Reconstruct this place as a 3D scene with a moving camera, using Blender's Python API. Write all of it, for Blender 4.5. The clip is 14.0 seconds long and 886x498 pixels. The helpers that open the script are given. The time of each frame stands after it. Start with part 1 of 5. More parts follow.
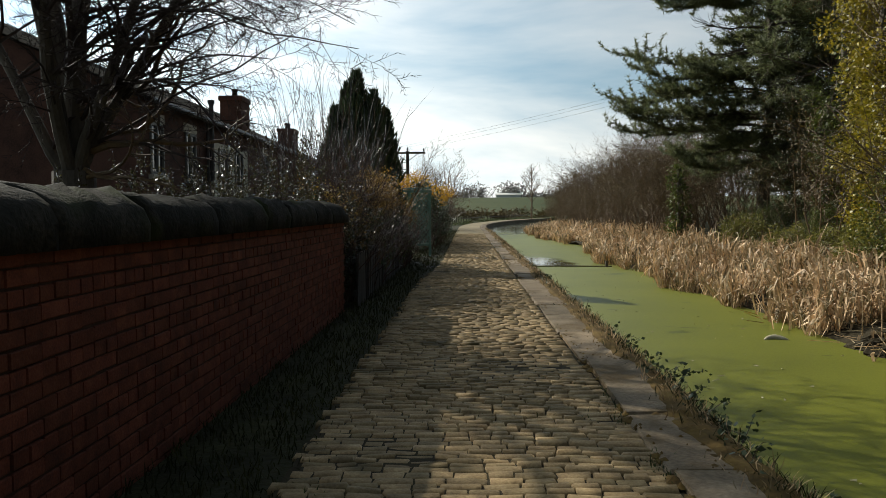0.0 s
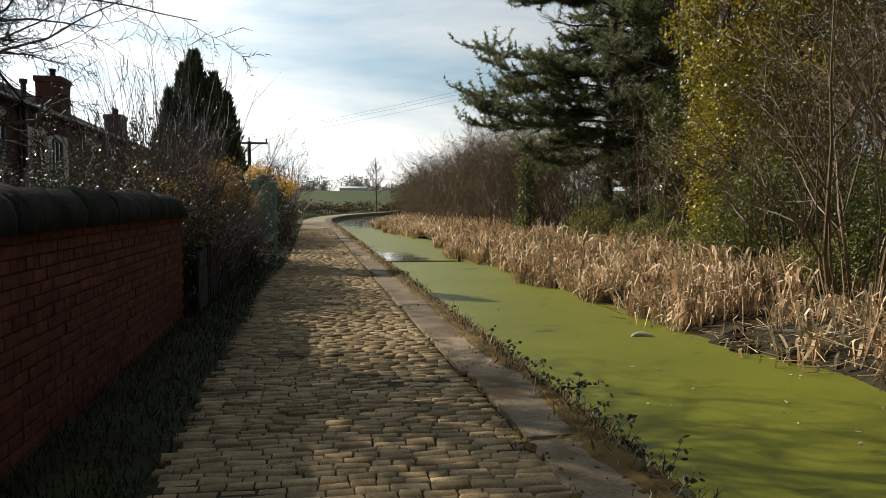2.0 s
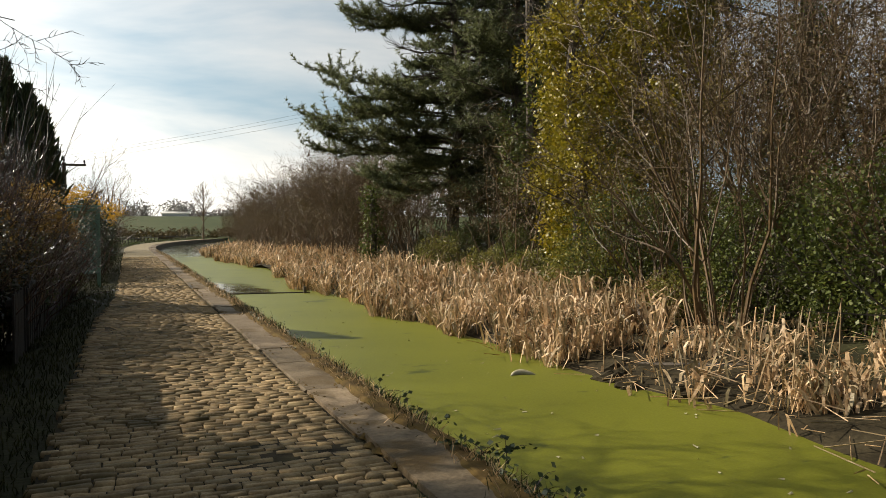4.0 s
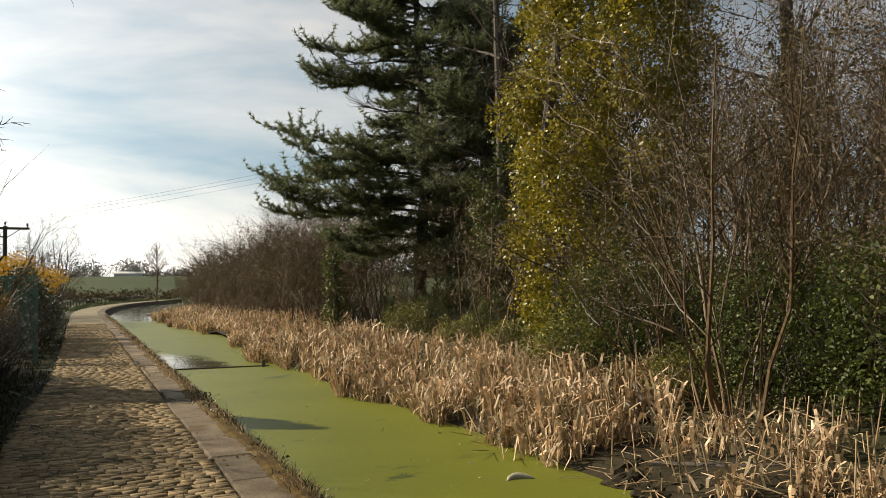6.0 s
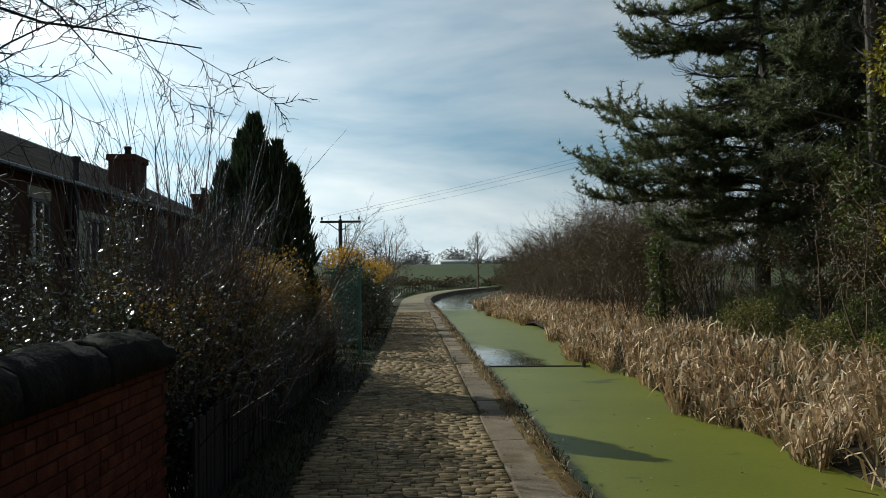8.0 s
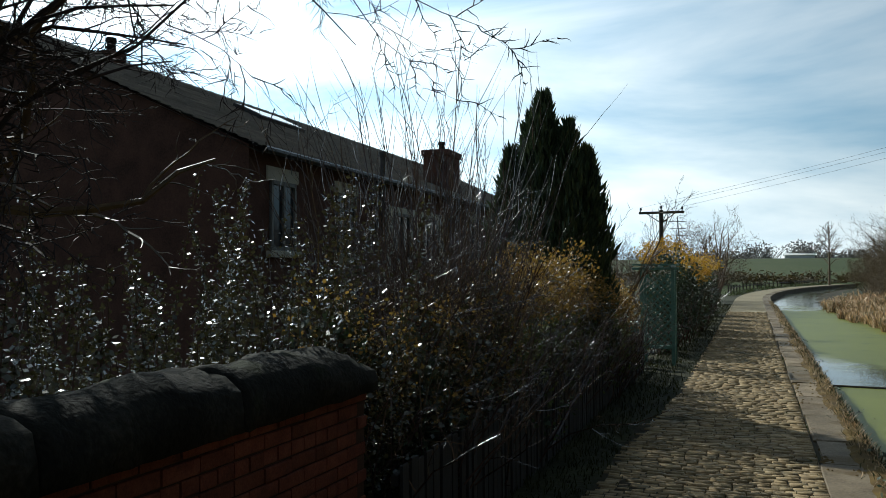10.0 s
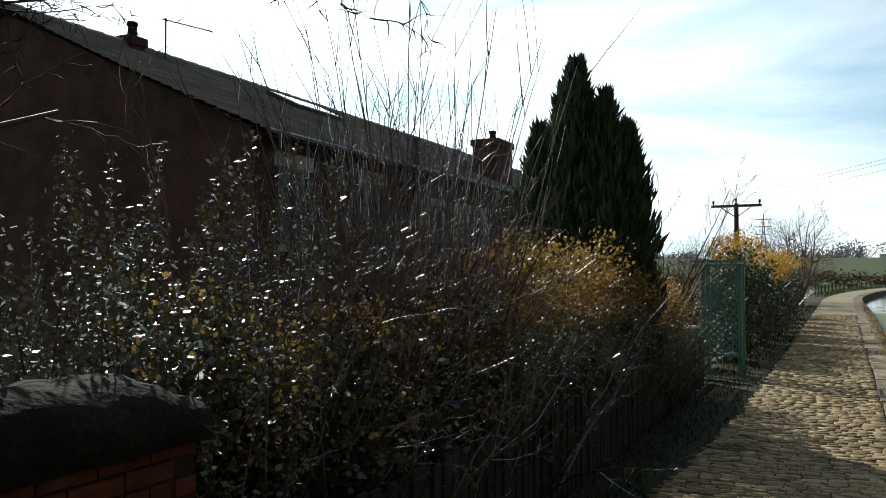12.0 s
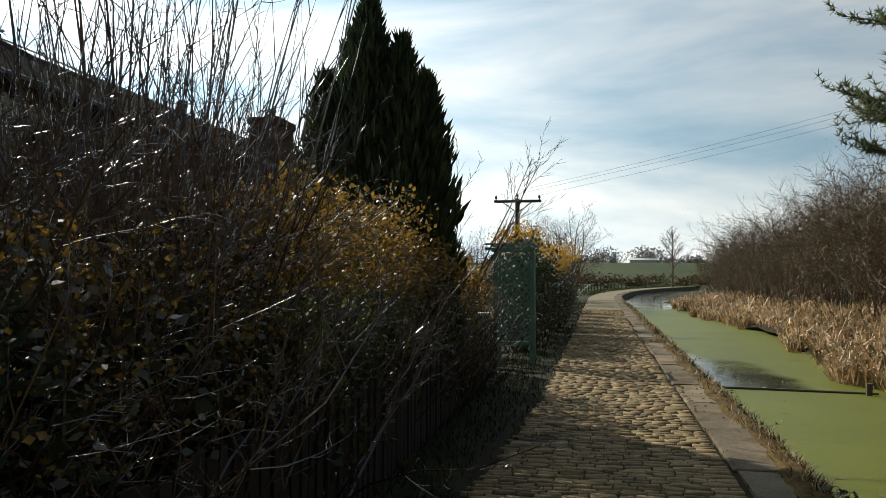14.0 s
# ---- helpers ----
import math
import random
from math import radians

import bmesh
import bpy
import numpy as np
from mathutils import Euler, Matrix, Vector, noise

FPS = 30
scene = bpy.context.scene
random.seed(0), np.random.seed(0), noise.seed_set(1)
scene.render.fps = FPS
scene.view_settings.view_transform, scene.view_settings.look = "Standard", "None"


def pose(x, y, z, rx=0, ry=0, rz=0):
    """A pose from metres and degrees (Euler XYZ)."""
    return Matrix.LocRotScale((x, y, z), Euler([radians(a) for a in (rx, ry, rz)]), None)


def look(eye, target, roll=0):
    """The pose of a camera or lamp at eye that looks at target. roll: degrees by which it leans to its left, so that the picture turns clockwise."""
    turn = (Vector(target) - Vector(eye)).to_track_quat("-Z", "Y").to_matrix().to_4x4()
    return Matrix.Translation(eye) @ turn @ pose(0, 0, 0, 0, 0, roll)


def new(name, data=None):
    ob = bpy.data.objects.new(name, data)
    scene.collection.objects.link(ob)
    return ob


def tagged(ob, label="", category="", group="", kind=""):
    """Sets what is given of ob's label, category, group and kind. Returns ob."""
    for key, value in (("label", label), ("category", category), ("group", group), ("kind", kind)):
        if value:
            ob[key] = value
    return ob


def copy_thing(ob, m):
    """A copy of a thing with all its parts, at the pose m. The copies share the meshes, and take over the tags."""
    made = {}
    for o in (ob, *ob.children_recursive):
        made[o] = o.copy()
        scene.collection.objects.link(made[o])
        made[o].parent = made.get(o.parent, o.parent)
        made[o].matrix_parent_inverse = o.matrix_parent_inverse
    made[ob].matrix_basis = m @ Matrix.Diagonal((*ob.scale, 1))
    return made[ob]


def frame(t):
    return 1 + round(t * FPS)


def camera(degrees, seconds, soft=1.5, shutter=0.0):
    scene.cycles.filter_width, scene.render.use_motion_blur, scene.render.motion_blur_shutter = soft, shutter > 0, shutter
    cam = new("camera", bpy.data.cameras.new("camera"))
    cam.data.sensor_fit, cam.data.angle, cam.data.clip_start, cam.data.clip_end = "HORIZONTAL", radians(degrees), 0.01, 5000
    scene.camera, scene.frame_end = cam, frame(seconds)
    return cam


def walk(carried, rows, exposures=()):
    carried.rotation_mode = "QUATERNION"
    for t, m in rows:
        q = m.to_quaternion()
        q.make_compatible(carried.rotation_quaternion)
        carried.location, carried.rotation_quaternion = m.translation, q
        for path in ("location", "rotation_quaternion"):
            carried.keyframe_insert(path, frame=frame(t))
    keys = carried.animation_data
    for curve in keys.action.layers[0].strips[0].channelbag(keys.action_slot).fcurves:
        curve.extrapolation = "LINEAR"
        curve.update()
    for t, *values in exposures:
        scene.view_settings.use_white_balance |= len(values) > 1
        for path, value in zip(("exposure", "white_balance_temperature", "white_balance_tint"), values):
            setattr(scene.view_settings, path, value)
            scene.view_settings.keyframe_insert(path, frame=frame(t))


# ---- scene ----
cam = camera(57.7, 14.0, soft=0.85)
PATH = [
    (0, (0.167, 1.459, 1.296), (0.106, 3.456, 1.201), -0.4),
    (0.5, (0.157, 1.653, 1.258), (0.195, 3.651, 1.159), -0.4),
    (1, (0.125, 1.875, 1.263), (0.212, 3.87, 1.15), -0.4),
    (1.5, (0.082, 2.056, 1.278), (0.211, 4.048, 1.166), -0.1),
    (2, (0.002, 2.296, 1.3), (0.328, 4.266, 1.187), -0.2),
    (4.5, (-0.268, 3.449, 1.377), (0.494, 5.298, 1.387), -0.1),
    (5, (-0.177, 3.739, 1.411), (0.612, 5.574, 1.516), -0.4),
    (5.5, (-0.119, 4.074, 1.525), (0.694, 5.899, 1.626), -0.8),
    (6, (-0.045, 4.402, 1.624), (0.78, 6.222, 1.713), -0.8),
    (6.5, (-0.007, 4.789, 1.667), (0.772, 6.629, 1.752), -0.7),
    (7, (0.082, 5.334, 1.73), (0.691, 7.237, 1.805), -0.9),
    (7.5, (0.195, 5.963, 1.713), (0.503, 7.938, 1.779), -0.5),
    (8, (0.275, 6.38, 1.758), (0.353, 8.377, 1.825), -0.7),
    (8.5, (0.4, 6.864, 1.755), (0.291, 8.86, 1.824), -0.7),
    (9, (0.424, 7.318, 1.767), (0.101, 9.291, 1.832), -0.5),
    (11.5, (0.715, 9.53, 1.855), (-0.272, 11.268, 1.913), -0.1),
    (12, (0.684, 9.989, 1.772), (-0.208, 11.778, 1.828), -0.1),
    (12.5, (0.532, 10.501, 1.698), (-0.16, 12.377, 1.755), 0.2),
    (13, (0.365, 10.861, 1.618), (-0.187, 12.782, 1.68), 0.2),
    (13.5, (0.214, 11.14, 1.494), (-0.245, 13.086, 1.561), 0.3),
    (14, (0.151, 11.372, 1.432), (-0.229, 13.335, 1.497), 0.3),
]
EXPOSURES = [(0, 0.16, 6550, 6), (2, 0.36, 6850, 10), (5, 0.4, 7300, 11), (6.5, 0.28, 7100, 10), (7.5, -0.18, 6250, 3), (9, -0.3, 5800, 0), (11.5, 0.4, 5950, 1), (12.5, 0.26, 6250, 3), (14, 0.06, 6450, 5)]
walk(cam, [(t, look(eye, target, roll)) for t, eye, target, roll in PATH], EXPOSURES)

# ---- sun, sky ----
SUN = Vector((-1.107, 0.937, 1.0)).normalized()
sun = new("sun", bpy.data.lights.new("sun", "SUN"))
sun.data.energy, sun.data.angle, sun.data.color = 5.0, radians(0.5), (1.0, 0.93, 0.82)
sun.matrix_world = look(SUN * 60, (0, 0, 0))

world = bpy.data.worlds.new("sky")
scene.world = world
world.use_nodes = True


def build_sky():
    nt = world.node_tree
    nt.nodes.clear()
    N, L = nt.nodes.new, nt.links.new
    sky = N("ShaderNodeTexSky")
    sky.sky_type, sky.sun_disc = "NISHITA", False
    sky.sun_elevation, sky.sun_rotation = math.asin(SUN.z), math.atan2(SUN.x, SUN.y) % (2 * math.pi)
    sky.dust_density, sky.air_density, sky.ozone_density = 1.2, 1.0, 1.2
    co = N("ShaderNodeTexCoord")
    mp = N("ShaderNodeMapping")
    mp.inputs["Scale"].default_value = (1.0, 1.6, 4.5)
    mp.inputs["Rotation"].default_value = (0.0, 0.12, 0.5)
    L(co.outputs["Generated"], mp.inputs["Vector"])
    no = N("ShaderNodeTexNoise")
    no.inputs["Scale"].default_value, no.inputs["Detail"].default_value = 1.9, 7.0
    no.inputs["Roughness"].default_value, no.inputs["Distortion"].default_value = 0.52, 0.35
    L(mp.outputs["Vector"], no.inputs["Vector"])
    ra = N("ShaderNodeValToRGB")
    ra.color_ramp.elements[0].position, ra.color_ramp.elements[1].position = 0.38, 0.62
    L(no.outputs["Fac"], ra.inputs["Fac"])
    # a thin high layer: the lower one looks, the more of it lies in the way
    sep = N("ShaderNodeSeparateXYZ")
    L(co.outputs["Generated"], sep.inputs[0])
    slant = N("ShaderNodeMath")
    slant.operation = "ADD"
    slant.inputs[1].default_value = 0.2
    L(sep.outputs["Z"], slant.inputs[0])
    mul = N("ShaderNodeMath")
    mul.operation, mul.use_clamp = "DIVIDE", True
    mul.inputs[0].default_value = CLOUD_COVER
    L(slant.outputs[0], mul.inputs[1])
    veil = N("ShaderNodeMix")
    veil.data_type = "RGBA"
    veil.inputs[6].default_value, veil.inputs[7].default_value = HAZE, CLOUD
    L(ra.outputs["Color"], veil.inputs[0])
    # thin cloud scatters sunlight forwards: brighter towards the sun, darker away from it
    dot = N("ShaderNodeVectorMath")
    dot.operation = "DOT_PRODUCT"
    dot.inputs[1].default_value = SUN
    L(co.outputs["Generated"], dot.inputs[0])
    g = 0.5
    lin = N("ShaderNodeMath")
    lin.operation = "MULTIPLY_ADD"
    lin.inputs[1].default_value, lin.inputs[2].default_value = -2 * g, 1 + g * g
    L(dot.outputs["Value"], lin.inputs[0])
    phase = N("ShaderNodeMath")
    phase.operation = "POWER"
    phase.inputs[1].default_value = -1.5
    L(lin.outputs[0], phase.inputs[0])
    cloud = N("ShaderNodeVectorMath")
    cloud.operation = "SCALE"
    L(veil.outputs[2], cloud.inputs[0])
    L(phase.outputs[0], cloud.inputs["Scale"])
    mix = N("ShaderNodeMix")
    mix.data_type = "RGBA"
    L(mul.outputs[0], mix.inputs[0])
    L(sky.outputs["Color"], mix.inputs[6])
    L(cloud.outputs[0], mix.inputs[7])
    bg = N("ShaderNodeBackground")
    bg.inputs["Strength"].default_value = SKY
    L(mix.outputs[2], bg.inputs["Color"])
    out = N("ShaderNodeOutputWorld")
    L(bg.outputs[0], out.inputs["Surface"])


SKY, HAZE, CLOUD, CLOUD_COVER = 0.05, (4.9, 7.2, 9.0, 1.0), (13.8, 13.8, 13.6, 1.0), 0.22
build_sky()


# ---- materials ----
def material(name, colours, scale=6.0, rough=0.85, bump=0.3, fine=60.0, metal=0.0, through_light=0.0, per_piece=0.0,
             island=0.0, spec=0.5, bump_scale=0.01, stain=None, stretch=(1, 1, 1)):
    """Two scales of noise run through the colours; per_piece and island vary the value from piece to piece."""
    m = bpy.data.materials.new(name)
    m.use_nodes = True
    nt = m.node_tree
    N, L = nt.nodes.new, nt.links.new
    b = nt.nodes["Principled BSDF"]
    geo = N("ShaderNodeNewGeometry")
    mp = N("ShaderNodeMapping")
    mp.inputs["Scale"].default_value = stretch
    L(geo.outputs["Position"], mp.inputs["Vector"])
    n1, n2 = N("ShaderNodeTexNoise"), N("ShaderNodeTexNoise")
    for n, s, d in ((n1, scale, 5), (n2, fine, 4)):
        n.inputs["Scale"].default_value, n.inputs["Detail"].default_value = s, d
        L(mp.outputs["Vector"], n.inputs["Vector"])
    mixf = N("ShaderNodeMix")
    mixf.inputs[0].default_value = 0.4
    L(n1.outputs["Fac"], mixf.inputs[2])
    L(n2.outputs["Fac"], mixf.inputs[3])
    ramp = N("ShaderNodeValToRGB")
    el = ramp.color_ramp.elements
    while len(el) < len(colours):
        el.new(0.5)
    for i, c in enumerate(colours):
        el[i].position, el[i].color = 0.3 + 0.4 * i / max(1, len(colours) - 1), (*c, 1)
    L(mixf.outputs[0], ramp.inputs["Fac"])
    col = ramp.outputs["Color"]
    if per_piece or island:
        hsv = N("ShaderNodeHueSaturation")
        mr = N("ShaderNodeMapRange")
        amount = per_piece or island
        mr.inputs["To Min"].default_value, mr.inputs["To Max"].default_value = 1 - amount, 1 + amount
        if per_piece:
            L(N("ShaderNodeObjectInfo").outputs["Random"], mr.inputs["Value"])
        else:
            L(geo.outputs["Random Per Island"], mr.inputs["Value"])
        L(mr.outputs[0], hsv.inputs["Value"])
        hu = N("ShaderNodeMapRange")
        hu.inputs["To Min"].default_value, hu.inputs["To Max"].default_value = 0.5 + amount * 0.04, 0.5 - amount * 0.04
        L(mr.outputs[0], hu.inputs["Value"])
        L(hu.outputs[0], hsv.inputs["Hue"])
        L(col, hsv.inputs["Color"])
        col = hsv.outputs["Color"]
    if stain:
        n3 = N("ShaderNodeTexNoise")
        n3.inputs["Scale"].default_value, n3.inputs["Detail"].default_value = stain[1], 6
        L(geo.outputs["Position"], n3.inputs["Vector"])
        r3 = N("ShaderNodeValToRGB")
        r3.color_ramp.elements[0].position, r3.color_ramp.elements[1].position = stain[2], stain[2] + 0.12
        L(n3.outputs["Fac"], r3.inputs["Fac"])
        mx = N("ShaderNodeMix")
        mx.data_type = "RGBA"
        L(r3.outputs["Color"], mx.inputs[0])
        L(col, mx.inputs[6])
        mx.inputs[7].default_value = (*stain[0], 1)
        col = mx.outputs[2]
    L(col, b.inputs["Base Color"])
    b.inputs["Roughness"].default_value, b.inputs["Metallic"].default_value = rough, metal
    b.inputs["Specular IOR Level"].default_value = spec
    if bump:
        bp = N("ShaderNodeBump")
        bp.inputs["Strength"].default_value, bp.inputs["Distance"].default_value = bump, bump_scale
        L(mixf.outputs[0], bp.inputs["Height"])
        L(bp.outputs["Normal"], b.inputs["Normal"])
    if through_light:
        tr, ms = N("ShaderNodeBsdfTranslucent"), N("ShaderNodeMixShader")
        L(col, tr.inputs["Color"])
        ms.inputs[0].default_value = through_light
        L(b.outputs[0], ms.inputs[1])
        L(tr.outputs[0], ms.inputs[2])
        L(ms.outputs[0], nt.nodes["Material Output"].inputs["Surface"])
    return m


SETT = material("sett_stone", [(0.105, 0.074, 0.032), (0.225, 0.168, 0.076), (0.35, 0.275, 0.135)], 7, 0.72, 0.6, 70, per_piece=0.3, spec=0.2,
                stain=((0.07, 0.052, 0.018), 1.7, 0.56))
SETT_FAR = material("sett_stone_joined", [(0.105, 0.074, 0.032), (0.225, 0.168, 0.076), (0.35, 0.275, 0.135)], 7, 0.72, 0.6, 70, island=0.3, spec=0.2,
                stain=((0.07, 0.052, 0.018), 1.7, 0.56))
KERB = material("kerb_stone", [(0.07, 0.053, 0.03), (0.145, 0.114, 0.068), (0.235, 0.19, 0.12)], 2.6, 0.75, 0.9, 38, per_piece=0.28,
                stain=((0.085, 0.055, 0.02), 1.9, 0.54), spec=0.2, bump_scale=0.02)
JOINT = material("path_bedding", [(0.014, 0.011, 0.006), (0.03, 0.023, 0.011), (0.04, 0.036, 0.013)], 4, 0.95, 0.6, 50, spec=0.18)
FAR_PATH = material("far_path", [(0.12, 0.098, 0.06), (0.2, 0.165, 0.1), (0.27, 0.225, 0.14)], 1.2, 0.9, 0.5, 9, stretch=(0.5, 1.2, 1), spec=0.18)
SOIL = material("ground", [(0.012, 0.012, 0.006), (0.026, 0.026, 0.01), (0.05, 0.05, 0.018)], 1.3, 0.95, 0.7, 22, bump_scale=0.04, spec=0.18)
FIELD = material("field_grass", [(0.02, 0.03, 0.007), (0.034, 0.048, 0.01), (0.056, 0.06, 0.02)], 0.05, 0.95, 0.3, 0.9, bump_scale=0.1, spec=0.18)
MUD = material("mud", [(0.014, 0.011, 0.006), (0.03, 0.024, 0.013), (0.055, 0.044, 0.024)], 3, 0.85, 0.8, 25, bump_scale=0.03, spec=0.12)
BRICK = material("red_brick", [(0.05, 0.021, 0.012), (0.115, 0.038, 0.018), (0.17, 0.064, 0.03)], 9, 0.9, 0.5, 90, per_piece=0.22, spec=0.18)
BRICK_FAR = material("red_brick_joined", [(0.05, 0.021, 0.012), (0.115, 0.038, 0.018), (0.17, 0.064, 0.03)], 9, 0.9, 0.5, 90, island=0.22, spec=0.18)
MORTAR = material("mortar", [(0.03, 0.017, 0.011), (0.07, 0.038, 0.024)], 8, 0.95, 0.5, 80, spec=0.18)
COPING = material("coping_stone", [(0.008, 0.008, 0.007), (0.019, 0.018, 0.014), (0.045, 0.041, 0.032)], 4, 0.9, 1.0, 40, per_piece=0.2,
                  stain=((0.022, 0.027, 0.009), 2.2, 0.55), bump_scale=0.03, spec=0.08)
HOUSE_BRICK = material("house_brick", [(0.04, 0.022, 0.017), (0.085, 0.042, 0.03), (0.12, 0.06, 0.042)], 2.5, 0.9, 0.4, 30, spec=0.18)
RENDER = material("cream_render", [(0.45, 0.42, 0.33), (0.56, 0.53, 0.43)], 1.5, 0.9, 0.2, 40)
SLATE = material("roof_tile", [(0.12, 0.1, 0.08), (0.2, 0.17, 0.13), (0.26, 0.23, 0.17)], 1.6, 0.75, 0.4, 25, island=0.22)
STONE_LIGHT = material("lintel_stone", [(0.4, 0.37, 0.29), (0.52, 0.48, 0.39)], 3, 0.85, 0.2, 30)
FRAME_PAINT = material("old_frame_paint", [(0.1, 0.1, 0.09), (0.17, 0.165, 0.15)], 3, 0.6, 0.1, 40)
WHITE = material("white_paint", [(0.6, 0.6, 0.56), (0.75, 0.75, 0.72)], 3, 0.5, 0.1, 40)
DARK_METAL = material("dark_metal", [(0.03, 0.03, 0.032), (0.07, 0.07, 0.07)], 6, 0.5, 0.2, 40, metal=0.6)
POLE_WOOD = material("pole_timber", [(0.05, 0.04, 0.03), (0.11, 0.09, 0.07)], 3, 0.9, 0.4, 30, stretch=(1, 1, 0.1))
GREEN_PAINT = material("green_paint", [(0.05, 0.115, 0.088), (0.085, 0.175, 0.135), (0.14, 0.24, 0.19)], 5, 0.5, 0.3, 40)
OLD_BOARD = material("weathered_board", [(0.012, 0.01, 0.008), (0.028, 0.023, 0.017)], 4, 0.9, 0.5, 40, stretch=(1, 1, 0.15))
BARK = material("bark", [(0.03, 0.024, 0.018), (0.07, 0.056, 0.042), (0.11, 0.092, 0.07)], 5, 0.9, 0.8, 30, stretch=(1, 1, 0.3), bump_scale=0.02)
TWIG = material("brown_twigs", [(0.06, 0.039, 0.014), (0.112, 0.075, 0.029), (0.165, 0.118, 0.052)], 2, 0.6, 0, 20, island=0.35)
TWIG_DARK = material("dark_twigs", [(0.03, 0.018, 0.014), (0.062, 0.038, 0.027), (0.11, 0.072, 0.048)], 2, 0.26, 0, 20, island=0.4, spec=1.0)
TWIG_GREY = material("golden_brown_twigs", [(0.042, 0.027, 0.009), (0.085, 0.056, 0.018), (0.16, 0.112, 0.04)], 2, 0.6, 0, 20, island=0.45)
TWIG_BIRCH = material("birch_twigs", [(0.02, 0.015, 0.014), (0.04, 0.03, 0.026), (0.06, 0.045, 0.04)], 2, 0.85, 0, 20, island=0.3, spec=0.15)
STRAW = material("dead_reed", [(0.13, 0.085, 0.032), (0.41, 0.315, 0.15), (0.74, 0.63, 0.4)], 1.2, 0.6, 0, 15, island=0.6, through_light=0.2)
NEEDLE = material("pine_needles", [(0.065, 0.085, 0.035), (0.115, 0.138, 0.06), (0.16, 0.178, 0.088)], 1.5, 0.5, 0, 12, island=0.35, through_light=0.45)
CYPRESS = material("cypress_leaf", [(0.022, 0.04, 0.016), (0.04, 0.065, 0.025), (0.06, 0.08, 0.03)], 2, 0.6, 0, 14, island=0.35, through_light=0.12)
IVY_GOLD = material("golden_ivy_leaf", [(0.11, 0.115, 0.01), (0.23, 0.21, 0.016), (0.38, 0.32, 0.025)], 1.2, 0.42, 0, 10, island=0.45, through_light=0.34)
IVY = material("ivy_leaf", [(0.03, 0.05, 0.01), (0.066, 0.094, 0.018), (0.12, 0.145, 0.032)], 1.5, 0.5, 0, 10, island=0.45, through_light=0.3, spec=0.35)
GLOSSY_LEAF = material("glossy_leaf", [(0.04, 0.042, 0.016), (0.085, 0.075, 0.03)], 2, 0.24, 0, 10, island=0.3, through_light=0.12, spec=0.9)
RUSSET_LEAF = material("russet_leaf", [(0.13, 0.082, 0.018), (0.25, 0.165, 0.03), (0.33, 0.25, 0.045)], 1.5, 0.5, 0, 10, island=0.35, through_light=0.35)
YELLOW_FLOWER = material("yellow_blossom", [(0.42, 0.25, 0.012), (0.58, 0.38, 0.02)], 3, 0.6, 0, 12, island=0.2, through_light=0.35)
GRASS = material("grass_blades", [(0.018, 0.03, 0.007), (0.042, 0.062, 0.012), (0.085, 0.09, 0.026)], 1.5, 0.6, 0, 12, island=0.35, through_light=0.3)
VERGE = material("verge_blades", [(0.01, 0.014, 0.004), (0.024, 0.03, 0.007), (0.055, 0.052, 0.016)], 1.5, 0.7, 0, 12, island=0.4, through_light=0.25, spec=0.15)
MOSS = material("moss", [(0.036, 0.024, 0.009), (0.09, 0.056, 0.016), (0.13, 0.09, 0.022)], 4, 0.95, 0.8, 40, spec=0.18)
BUD = material("brown_buds", [(0.042, 0.032, 0.008), (0.08, 0.061, 0.015), (0.125, 0.097, 0.026)], 1.5, 0.7, 0, 12, island=0.35, through_light=0.2)
LOW_LEAF = material("pale_green_leaf", [(0.075, 0.085, 0.014), (0.14, 0.145, 0.025), (0.22, 0.21, 0.045)], 1.5, 0.5, 0, 12, island=0.4, through_light=0.35)
# distance haze is put into this pale grey twig colour
HAZY_TWIG = material("haze_paled_twigs", [(0.2, 0.19, 0.17), (0.28, 0.27, 0.25)], 0.3, 0.9, 0, 3, island=0.2)
LITTER = material("pale_litter", [(0.22, 0.2, 0.12), (0.36, 0.33, 0.23)], 5, 0.6, 0.2, 30)


def glass_material():
    m = bpy.data.materials.new("window_glass")
    m.use_nodes = True
    b = m.node_tree.nodes["Principled BSDF"]
    b.inputs["Base Color"].default_value = (0.03, 0.035, 0.04, 1)
    b.inputs["Roughness"].default_value = 0.05
    return m


GLASS = glass_material()


